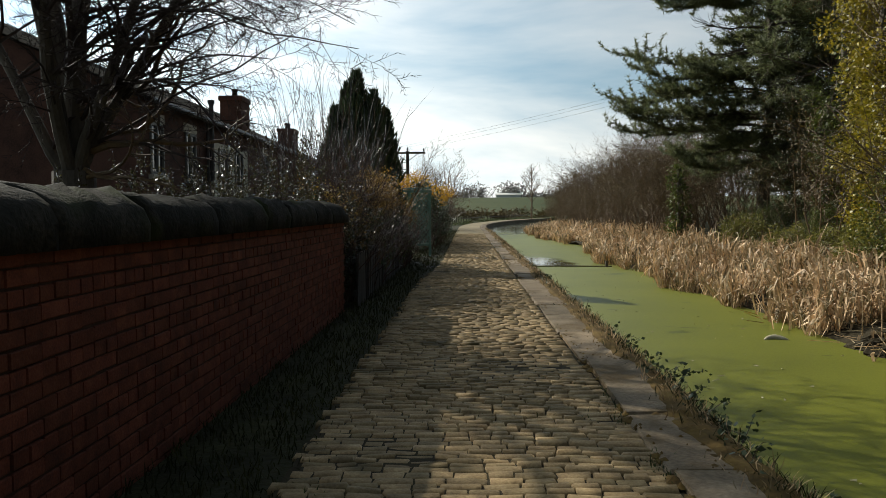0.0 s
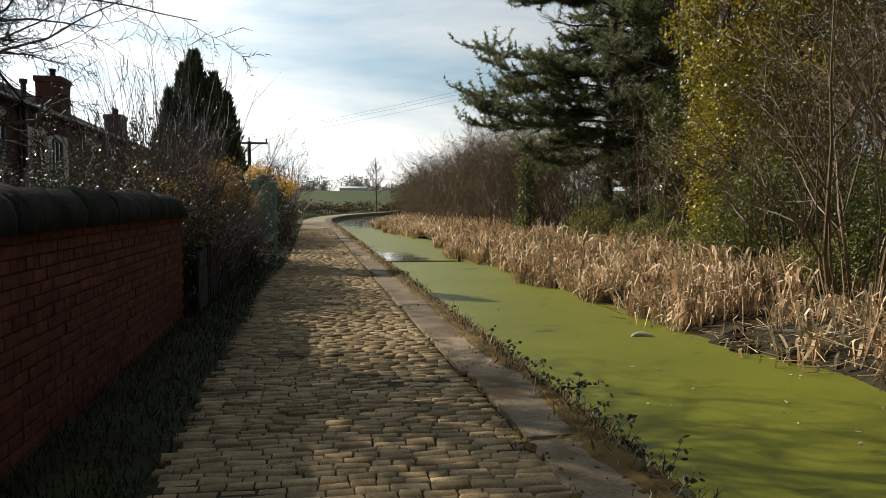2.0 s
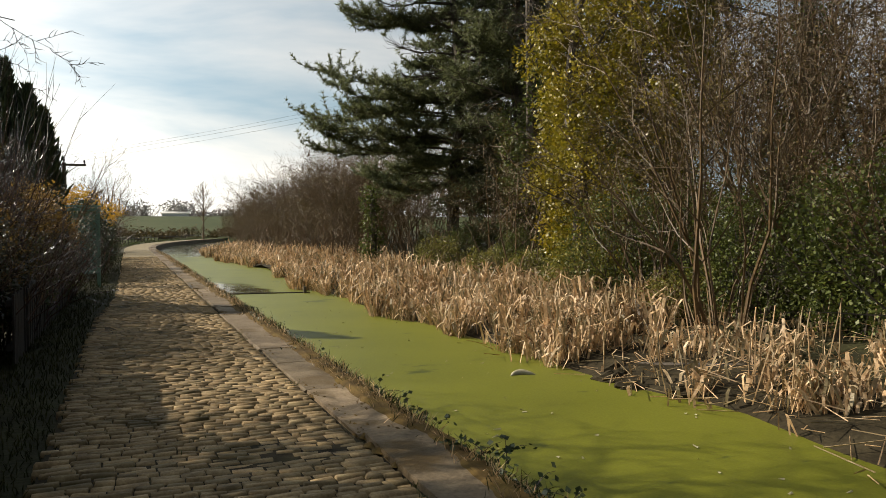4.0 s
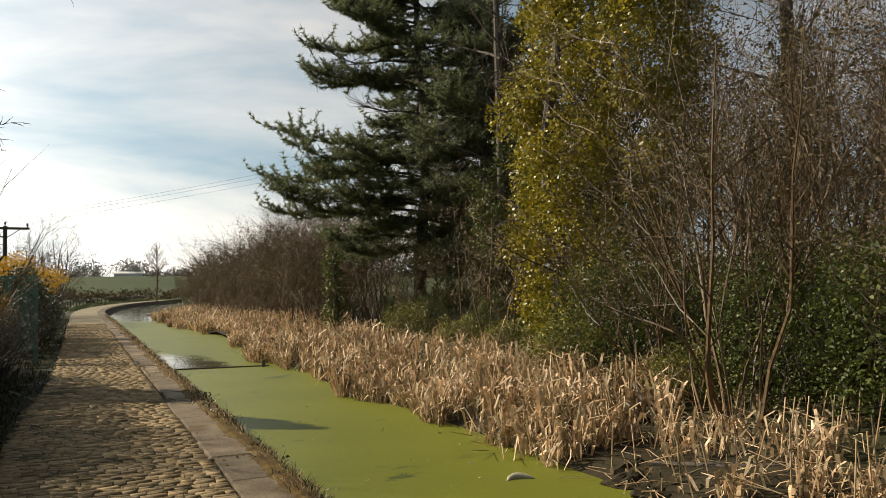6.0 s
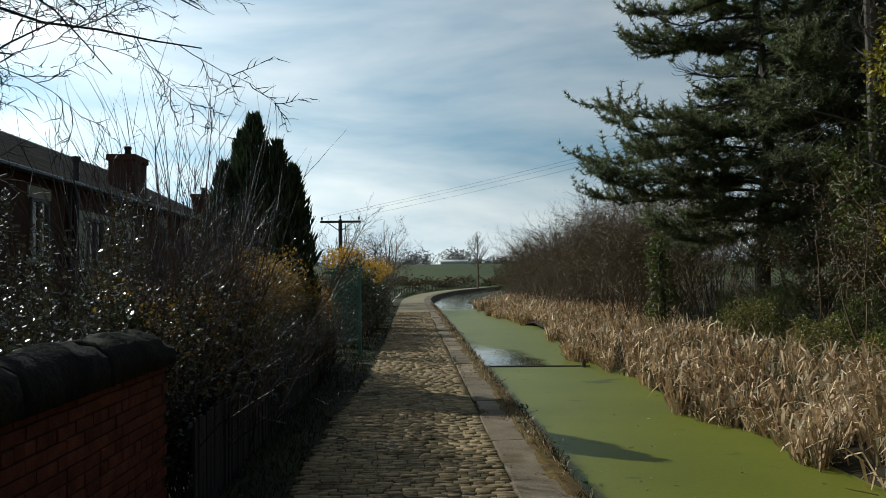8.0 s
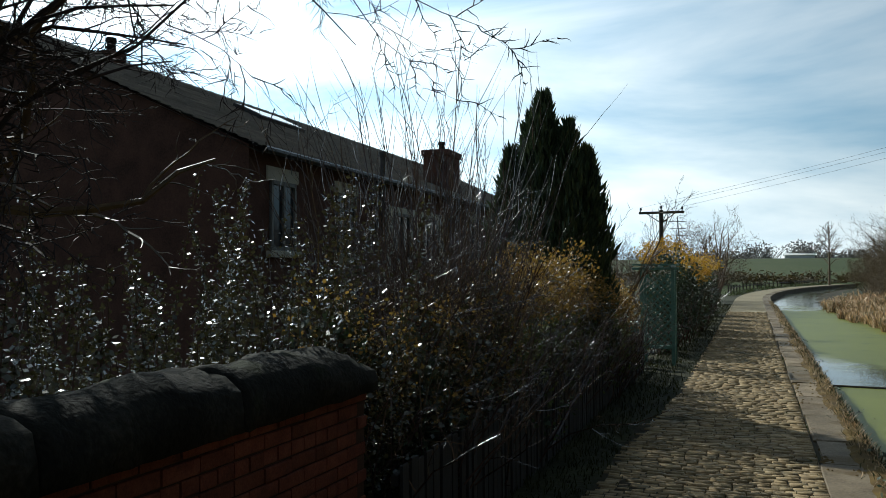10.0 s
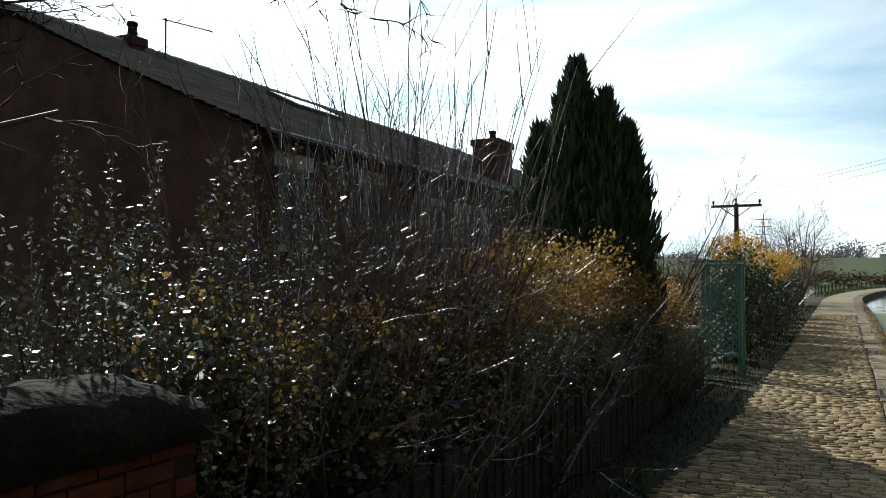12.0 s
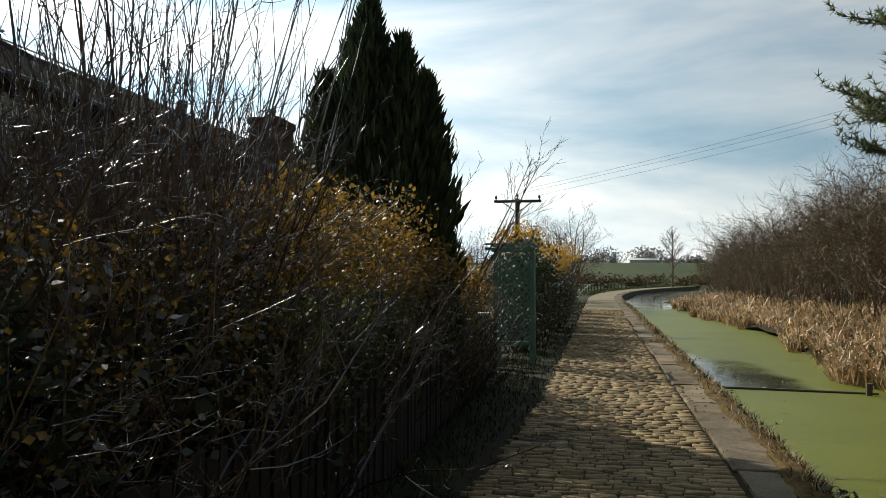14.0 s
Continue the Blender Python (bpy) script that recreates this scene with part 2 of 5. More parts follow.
def water_material():
    """Duckweed over most of the water; open water by the boom and near the bend."""
    m = bpy.data.materials.new("duckweed_water")
    m.use_nodes = True
    nt = m.node_tree
    N, L = nt.nodes.new, nt.links.new
    b = nt.nodes["Principled BSDF"]
    geo = N("ShaderNodeNewGeometry")
    sep = N("ShaderNodeSeparateXYZ")
    L(geo.outputs["Position"], sep.inputs[0])
    big, small = N("ShaderNodeTexNoise"), N("ShaderNodeTexNoise")
    big.inputs["Scale"].default_value, big.inputs["Detail"].default_value = 0.5, 6
    small.inputs["Scale"].default_value, small.inputs["Detail"].default_value = 45, 4
    for n in (big, small):
        L(geo.outputs["Position"], n.inputs["Vector"])
    ramp = N("ShaderNodeValToRGB")
    ramp.color_ramp.elements[0].position, ramp.color_ramp.elements[1].position = 0.3, 0.7
    ramp.color_ramp.elements[0].color, ramp.color_ramp.elements[1].color = (0.086, 0.094, 0.007, 1), (0.148, 0.156, 0.012, 1)
    mixf = N("ShaderNodeMix")
    mixf.inputs[0].default_value = 0.5
    L(big.outputs["Fac"], mixf.inputs[2])
    L(small.outputs["Fac"], mixf.inputs[3])
    L(mixf.outputs[0], ramp.inputs["Fac"])
    streak, wide = N("ShaderNodeTexNoise"), N("ShaderNodeMapping")
    wide.inputs["Scale"].default_value = (1.0, 1.9, 1.0)
    L(geo.outputs["Position"], wide.inputs["Vector"])
    L(wide.outputs["Vector"], streak.inputs["Vector"])
    streak.inputs["Scale"].default_value, streak.inputs["Detail"].default_value = 0.85, 9
    streak.inputs["Roughness"].default_value = 0.62
    dark = N("ShaderNodeValToRGB")
    dark.color_ramp.elements[0].position, dark.color_ramp.elements[1].position = 0.62, 0.66
    L(streak.outputs["Fac"], dark.inputs["Fac"])
    weed = N("ShaderNodeMix")
    weed.data_type = "RGBA"
    L(dark.outputs["Color"], weed.inputs[0])
    L(ramp.outputs["Color"], weed.inputs[6])
    weed.inputs[7].default_value = (0.05, 0.062, 0.008, 1)
    L(weed.outputs[2], b.inputs["Base Color"])
    b.inputs["Roughness"].default_value = 0.5
    b.inputs["Specular IOR Level"].default_value = 0.35
    bp = N("ShaderNodeBump")
    bp.inputs["Strength"].default_value, bp.inputs["Distance"].default_value = 0.25, 0.004
    L(small.outputs["Fac"], bp.inputs["Height"])
    L(bp.outputs["Normal"], b.inputs["Normal"])

    def math_node(op, a, c):
        n = N("ShaderNodeMath")
        n.operation = op
        for i, v in enumerate((a, c)):
            if isinstance(v, (int, float)):
                n.inputs[i].default_value = v
            else:
                L(v, n.inputs[i])
        return n.outputs[0]

    def ramp01(v, lo, hi):
        n = N("ShaderNodeMapRange")
        n.interpolation_type = "SMOOTHSTEP"
        n.inputs["From Min"].default_value, n.inputs["From Max"].default_value = lo, hi
        L(v, n.inputs["Value"])
        return n.outputs[0]
    far = ramp01(sep.outputs["Y"], 44.0, 66.0)
    patch = math_node("MULTIPLY", math_node("MULTIPLY", ramp01(sep.outputs["Y"], 24.7, 24.9), ramp01(sep.outputs["Y"], 35.0, 27.0)),
                      ramp01(sep.outputs["X"], 4.2, 2.9))
    amount = math_node("ADD", math_node("MULTIPLY", math_node("MAXIMUM", far, patch), 0.62), math_node("MULTIPLY", big.outputs["Fac"], 0.75))
    clear = ramp01(amount, 0.66, 0.98)
    gl = N("ShaderNodeBsdfPrincipled")
    gl.inputs["Base Color"].default_value = (0.03, 0.035, 0.02, 1)
    gl.inputs["Roughness"].default_value = 0.06
    ms = N("ShaderNodeMixShader")
    L(clear, ms.inputs[0])
    L(b.outputs[0], ms.inputs[1])
    L(gl.outputs[0], ms.inputs[2])
    L(ms.outputs[0], nt.nodes["Material Output"].inputs["Surface"])
    return m


WATER = water_material()


# ---- mesh helpers ----
class Geo:
    """Vertices and faces gathered for one mesh."""

    def __init__(self):
        self.v, self.f = [], []

    def quad(self, a, b, c, d):
        n = len(self.v)
        self.v += [tuple(a), tuple(b), tuple(c), tuple(d)]
        self.f.append((n, n + 1, n + 2, n + 3))
        return self

    def tri(self, a, b, c):
        n = len(self.v)
        self.v += [tuple(a), tuple(b), tuple(c)]
        self.f.append((n, n + 1, n + 2))

    def box(self, lo, hi, bevel=0.0, m=None):
        x0, y0, z0 = lo
        x1, y1, z1 = hi
        b = min(bevel, (x1 - x0) / 3, (y1 - y0) / 3, (z1 - z0) / 3)
        n = len(self.v)
        pts = []
        if b <= 0:
            pts = [(x, y, z) for z in (z0, z1) for x, y in ((x0, y0), (x1, y0), (x1, y1), (x0, y1))]
            faces = [(3, 2, 1, 0), (4, 5, 6, 7), (0, 1, 5, 4), (1, 2, 6, 5), (2, 3, 7, 6), (3, 0, 4, 7)]
        else:
            rings = ((z0, b), (z0 + b, 0), (z1 - b, 0), (z1, b))
            for z, i in rings:
                pts += [(x0 + i, y0 + i, z), (x1 - i, y0 + i, z), (x1 - i, y1 - i, z), (x0 + i, y1 - i, z)]
            faces = [(3, 2, 1, 0), (12, 13, 14, 15)]
            for r in range(3):
                for k in range(4):
                    a, c = r * 4 + k, r * 4 + (k + 1) % 4
                    faces.append((a, c, c + 4, a + 4))
        if m is not None:
            pts = [tuple(m @ Vector(p)) for p in pts]
        self.v += pts
        self.f += [tuple(i + n for i in q) for q in faces]
        return self

    def tube(self, pts, radii, sides=3, cap=False):
        n0 = len(self.v)
        up = Vector((0.31, 0.17, 0.93))
        k = len(pts)
        for i in range(k):
            d = (pts[min(i + 1, k - 1)] - pts[max(i - 1, 0)])
            a = d.cross(up)
            if a.length < 1e-6:
                a = d.cross(Vector((1, 0, 0)))
            a.normalize()
            b = d.cross(a).normalized()
            r = radii[i]
            for s in range(sides):
                t = 2 * math.pi * s / sides
                q = pts[i] + a * (r * math.cos(t)) + b * (r * math.sin(t))
                self.v.append((q.x, q.y, q.z))
        for i in range(k - 1):
            for s in range(sides):
                a, c = n0 + i * sides + s, n0 + i * sides + (s + 1) % sides
                self.f.append((a, c, c + sides, a + sides))
        if cap:
            self.f.append(tuple(n0 + s for s in reversed(range(sides))))
            self.f.append(tuple(n0 + (k - 1) * sides + s for s in range(sides)))
        return self

    def leaf(self, p, size, rng, out=None, flat=0.6):
        d = Vector((rng.gauss(0, 1), rng.gauss(0, 1), rng.gauss(0, flat)))
        if out is not None:
            d += out
        d.normalize()
        s = d.cross(Vector((rng.gauss(0, 1), rng.gauss(0, 1), rng.gauss(0, 1)))).normalized() * (size * 0.36)
        n = len(self.v)
        tip = p + d * size
        mid = p + d * (size * 0.45)
        self.v += [tuple(p), tuple(mid + s), tuple(tip), tuple(mid - s)]
        self.f.append((n, n + 1, n + 2, n + 3))


def mesh_of(geo, name, mat, smooth=False):
    me = bpy.data.meshes.new(name)
    me.from_pydata(geo.v, [], geo.f)
    me.materials.append(mat)
    if smooth:
        me.polygons.foreach_set("use_smooth", [True] * len(me.polygons))
    me.update()
    return me


def part(name, geo, mat, parent, label="", smooth=False):
    ob = new(name, mesh_of(geo, name, mat, smooth))
    if parent is not None:
        ob.parent = parent
        top = parent
        inverse = Matrix.Identity(4)
        while top is not None:
            inverse = inverse @ top.matrix_basis.inverted() if top.parent is None else inverse
            top = top.parent
        ob.matrix_parent_inverse = inverse if parent.parent is None else Matrix.Identity(4)
    if label:
        tagged(ob, label)
    return ob


def thing(name, label, category, at=(0, 0, 0), group="", kind=""):
    ob = new(name)
    ob.empty_display_size = 0.1
    ob.matrix_basis = Matrix.Translation(at)
    return tagged(ob, label, category, group, kind)


def smoothstep(a, b, v):
    t = min(1.0, max(0.0, (v - a) / (b - a)))
    return t * t * (3 - 2 * t)


def bend(y):
    """How far the canal and its path have swung to the east at y."""
    if y < 62:
        return 0.0
    if y < 150:
        return 0.0027 * (y - 62) ** 2
    return 0.0027 * 88 ** 2 + (y - 150) * 0.475


WATER_Z = -0.34


def bank(y):
    """Where the water meets the reeds."""
    return 4.5 + 0.22 * math.sin(y * 0.9) + 0.15 * math.sin(y * 2.3 + 1) + 0.3 * math.exp(-((y - 12.0) / 1.1) ** 2) + 1.0 * math.exp(-((y - 37) / 5.0) ** 2) + bend(y)


def hill(y):
    return 5.2 * smoothstep(128, 262, y) - 2.5 * smoothstep(300, 900, y)


# ---- ground ----
PROFILE = ((-3000, -1.0), (-300, -1.0), (-60, -1.3), (-25, -1.3), (-9, -1.3), (-6, -1.2), (-4, -0.9), (-2.9, -0.45), (-2.1, -0.2), (-1.55, -0.06),
           (-1.25, -0.03), (-0.72, -0.03), (0.2, -0.045), (1.08, -0.04), (1.3, -0.12), (1.5, -0.14), (1.58, -0.9), (4.1, -0.85), (4.6, -0.36), (5.2, -0.22), (6.2, -0.1), (7.2, 0.0),
           (8.5, 0.15), (10, 0.3), (13, 0.7), (18, 1.0), (25, 1.2), (60, 1.4), (300, 1.5), (3000, 1.5))


def ground_height(x, y):
    u = x - bend(y)
    for (a, za), (b, zb) in zip(PROFILE, PROFILE[1:]):
        if a <= u <= b:
            z = za + (zb - za) * (u - a) / (b - a)
            break
    else:
        z = 0.0
    k = smoothstep(122, 134, y)
    return z * (1 - k) + 0.2 * k + hill(y)


def build_ground():
    ys = [-400, -120, -40, -15, -6] + [i * 1.5 for i in range(-2, 90)] + list(range(138, 300, 8)) + [320, 360, 420, 520, 700, 1000, 1600, 3000]
    geo = Geo()
    for y in ys:
        for u, z in PROFILE:
            x = u + bend(y)
            if 4.2 < u < 4.7:
                x = bank(y) + (u - 4.6) + 0.15
            soft = 0.0 if (-1.6 < u < 4.3) else 0.06 * noise.noise((x * 0.5, y * 0.5, 0))
            k = smoothstep(122, 134, y)
            geo.v.append((x, y, z * (1 - k) + 0.2 * k + hill(y) + soft))
    w = len(PROFILE)
    for j in range(len(ys) - 1):
        for i in range(w - 1):
            geo.f.append((j * w + i, j * w + i + 1, (j + 1) * w + i + 1, (j + 1) * w + i))
    ob = part("ground", geo, SOIL, None, smooth=False)
    ob.data.materials.append(FIELD)
    ob.data.materials.append(MUD)
    for p in ob.data.polygons:
        c = p.center
        u = c.x - bend(c.y)
        if c.y > 122 or abs(u) > 40:
            p.material_index = 1
        elif 1.3 < u < 6.3:
            p.material_index = 2
    tagged(ob, "dark grassy ground with muddy canal bank and green field", "ground", kind="structure")


build_ground()


def build_water():
    geo = Geo()
    ys = [-15 + i * 3 for i in range(48)]
    for y in ys:
        geo.v += [(1.45 + bend(y), y, WATER_Z), (6.3 + bend(y), y, WATER_Z)]
    for j in range(len(ys) - 1):
        geo.f.append((2 * j, 2 * j + 1, 2 * j + 3, 2 * j + 2))
    tagged(part("water", geo, WATER, None), "still canal water covered in green duckweed", "water", kind="structure")


build_water()

# ---- path, kerb and wall bodies ----
def strip(geo, u0, u1, z, y0, y1, step=2.0):
    n = int((y1 - y0) / step)
    for j in range(n):
        a, b = y0 + (y1 - y0) * j / n, y0 + (y1 - y0) * (j + 1) / n
        geo.quad((u0 + bend(a), a, z), (u1 + bend(a), a, z), (u1 + bend(b), b, z), (u0 + bend(b), b, z))


pavement = thing("pavement", "stone sett towpath with worn uneven rows", "towpath", kind="structure")
bed = Geo()
strip(bed, -0.74, 1.2, -0.004, -8, 18)
strip(bed, -0.5, 1.2, -0.004, 18, 46)
part("bedding", bed, JOINT, pavement)
far_surface = Geo()
strip(far_surface, -0.5, 1.12, 0.004, 46, 128)
part("far_surface", far_surface, FAR_PATH, pavement)
kerb = thing("kerb", "weathered stone canal-edge coping slabs along the towpath", "kerb", kind="structure")
far_kerb = Geo()
for j in range(62):
    a, b = 60 + j * 1.1, 60 + (j + 1) * 1.1 - 0.02
    z = 0.02 + 0.008 * math.sin(j * 7.3)
    pts = [(1.12 + bend(a), a), (1.62 + bend(a), a), (1.62 + bend(b), b), (1.12 + bend(b), b)]
    n = len(far_kerb.v)
    far_kerb.v += [(x, y, -0.5) for x, y in pts] + [(x, y, z) for x, y in pts]
    far_kerb.f += [tuple(n + i for i in q) for q in ((4, 5, 6, 7), (0, 1, 5, 4), (1, 2, 6, 5), (2, 3, 7, 6), (3, 0, 4, 7))]
tagged(part("slabs", far_kerb, KERB, kerb), kind="stuff")

WALL_X, WALL_END, WALL_TOP = -1.5, 12.3, 1.15
wall = thing("wall_west", "dark red brick garden wall with rough stone coping", "brick wall", kind="structure")
core = Geo().box((WALL_X - 0.33, -7.0, -0.3), (WALL_X - 0.012, WALL_END - 0.012, WALL_TOP - 0.004))
part("core", core, MORTAR, wall)


# ---- plants ----
def grow(geo, rng, p, d, length, radius, depth, spread=0.55, rise=0.12, droop=0.0, kids=4, sides=3, tips=None, seg=5, wander=0.16, shrink=0.62,
         first=0.25, fine=0.0022):
    """One branch that wanders, tapers and bears smaller ones."""
    pts, rad = [p.copy()], [radius]
    d = d.normalized()
    for i in range(seg):
        d = d + Vector((rng.gauss(0, wander), rng.gauss(0, wander), rng.gauss(0, wander) + rise - droop * (i / seg)))
        d.normalize()
        pts.append(pts[-1] + d * (length / seg))
        rad.append(radius * (1 - 0.8 * (i + 1) / seg))
    geo.tube(pts, rad, sides if depth > 1 or sides == 3 else 3)
    if depth <= 0:
        if tips is not None:
            tips.append((pts[-1], d))
            tips.append((pts[len(pts) // 2], d))
        return
    for k in range(kids):
        t = first + (1 - first) * (k + rng.random()) / kids
        i = min(seg - 1, int(t * seg))
        q = pts[i].lerp(pts[i + 1], t * seg - i)
        along = (pts[i + 1] - pts[i]).normalized()
        side = Vector((rng.gauss(0, 1), rng.gauss(0, 1), rng.gauss(0, 0.7)))
        side = (side - along * side.dot(along)).normalized()
        grow(geo, rng, q, along * (1 - spread) + side * spread, length * shrink * rng.uniform(0.6, 1.1) * (1.15 - 0.4 * t),
             max(fine, rad[i] * 0.55), depth - 1, spread, rise, droop, kids, 3, tips, max(3, seg - 1), wander, shrink, 0.15, fine)


def leaf_cloud(geo, rng, tips, per, size, spread):
    for p, d in tips:
        for _ in range(per):
            q = p + Vector((rng.gauss(0, spread), rng.gauss(0, spread), rng.gauss(0, spread)))
            geo.leaf(q, size * rng.uniform(0.6, 1.3), rng)


def shrub(name, label, seed, at, height, stems, mat, spread=0.5, depth=2, kids=6, lean=0.45, base=0.25, thick=0.022, droop=0.0, wander=0.14,
          leaf=None, category="shrub", group="", fine=0.0026):
    """A many-stemmed bush from the ground; leaf: (material, per tip, size, scatter)."""
    rng = random.Random(seed)
    at = Vector(at)
    ob = thing(name, label, category, at, group)
    tips = []
    for s in range(stems):
        geo = Geo()
        a = rng.uniform(0, 6.283)
        k = rng.random() ** 0.6
        root = at + Vector((math.cos(a), math.sin(a), 0)) * base * k
        d = Vector((math.cos(a) * lean * k, math.sin(a) * lean * k, 1))
        grow(geo, rng, root, d, height * rng.uniform(0.65, 1.05), thick * rng.uniform(0.6, 1.2), depth, spread, 0.08, droop, kids, 4, tips, 6, wander, 0.5, fine=fine)
        part("stem", geo, mat, ob)
    if leaf:
        lg = Geo()
        leaf_cloud(lg, rng, tips, leaf[1], leaf[2], leaf[3])
        part("foliage", lg, leaf[0], ob)
    return ob


def leaf_mass(geo, rng, centre, radii, count, size, squash=1.0, hollow=0.55):
    """Leaves through a lumpy body of foliage, thicker towards its skin."""
    c = Vector(centre)
    off = rng.uniform(0, 50)
    for _ in range(count):
        d = Vector((rng.gauss(0, 1), rng.gauss(0, 1), rng.gauss(0, 1))).normalized()
        lump = 0.78 + 0.5 * noise.noise((d.x * 1.7 + off, d.y * 1.7, d.z * 1.7)) + 0.22 * noise.noise((d.x * 5 + off, d.y * 5, d.z * 5))
        r = lump * (hollow + (1 - hollow) * rng.random() ** 0.5)
        p = c + Vector((d.x * radii[0], d.y * radii[1], d.z * radii[2])) * r
        geo.leaf(p, size * rng.uniform(0.6, 1.3), rng, d * 0.7)


def copies(ob, rng, spots, low=0.8, high=1.2):
    for x, y in spots:
        s = rng.uniform(low, high)
        copy_thing(ob, pose(x, y, ground_height(x, y) - 0.05, 0, 0, rng.uniform(0, 360)) @ Matrix.Diagonal((s, s, s * rng.uniform(0.9, 1.1), 1)))


# reeds
def reed(geo, rng, p, h, w):
    """A dead blade: a leaning stalk, then a fold, then a hanging end."""
    a = rng.uniform(0, 6.283)
    side = Vector((math.cos(a), math.sin(a), 0)) * w
    lean = Vector((rng.gauss(0, 0.3), rng.gauss(0, 0.3), 1)).normalized()
    p1 = p + lean * h * rng.uniform(0.45, 0.8)
    b = rng.uniform(0, 6.283)
    fall = Vector((math.cos(b), math.sin(b), rng.uniform(-1.1, 0.9))).normalized()
    if rng.random() < 0.3:
        fall = (lean + Vector((rng.gauss(0, 0.3), rng.gauss(0, 0.3), 0))).normalized()
    p2 = p1 + fall * h * rng.uniform(0.15, 0.35)
    p3 = p2 + (fall + Vector((rng.gauss(0, 0.5), rng.gauss(0, 0.5), -0.9))).normalized() * h * rng.uniform(0.1, 0.3)
    n = len(geo.v)
    geo.v += [tuple(p - side * 0.7), tuple(p + side * 0.7), tuple(p1 - side), tuple(p1 + side), tuple(p2 - side * 0.8), tuple(p2 + side * 0.8), tuple(p3)]
    geo.f += [(n, n + 1, n + 3, n + 2), (n + 2, n + 3, n + 5, n + 4), (n + 4, n + 5, n + 6)]


def build_reeds():
    rng = random.Random(11)
    geo = Geo()
    total = 0
    tufts = ((4.95, 9.75, 0.24), (5.55, 10.3, 0.22), (5.6, 9.3, 0.24), (6.3, 9.9, 0.24), (5.3, 8.6, 0.24), (6.2, 8.7, 0.28), (7.0, 9.2, 0.25))
    while total < 18500:
        y = 8.2 + 53 * rng.random() ** 1.45
        edge = bank(y) - 0.08
        v = rng.random() ** 1.2
        x = edge + v * 3.2
        clump = noise.noise((x * 2.4, y * 1.7, 3.0)) + 0.5 * noise.noise((x * 0.8, y * 0.6, 8.0))
        if clump < rng.uniform(-0.16, 0.44):
            continue
        h = rng.uniform(0.36, 0.84) * (0.8 + 0.45 * clump + 0.25 * noise.noise((x * 0.7, y * 0.5, 12.0))) * (0.82 + 0.25 * min(1, v * 3))
        if y < 11.7:
            near = min(math.hypot(x - a, y - b) / r for a, b, r in tufts)
            if near > 1 and rng.random() < (0.7 if x > 5.35 else 0.95):
                continue
            h *= 0.62 if near < 1 else 0.48
        z = max(ground_height(x, y), WATER_Z) - 0.03
        reed(geo, rng, Vector((x, y, z)), h * 1.02, rng.uniform(0.005, 0.018) * (1 + y / 45))
        total += 1
    for _ in range(110):
        y = rng.uniform(8.4, 15)
        x = bank(y) + rng.uniform(0.2, 3.0)
        p = Vector((x, y, ground_height(x, y)))
        geo.tube([p, p + Vector((rng.gauss(0, 0.1), rng.gauss(0, 0.1), rng.uniform(0.25, 0.7)))], [0.009, 0.006], 4)
    for _ in range(520):
        y = rng.uniform(5.5, 14)
        x = bank(y) + rng.uniform(-0.1, 3.6)
        p = Vector((x, y, max(ground_height(x, y), WATER_Z) + rng.uniform(0.01, 0.1)))
        a = rng.uniform(0, 6.283)
        geo.tube([p, p + Vector((math.cos(a), math.sin(a), rng.uniform(-0.05, 0.3))) * rng.uniform(0.15, 0.6)], [0.006, 0.004], 3)
    tagged(part("reed_bed", geo, STRAW, None), "dense bed of dead straw-coloured reeds beside the canal", "reeds", kind="stuff")


build_reeds()


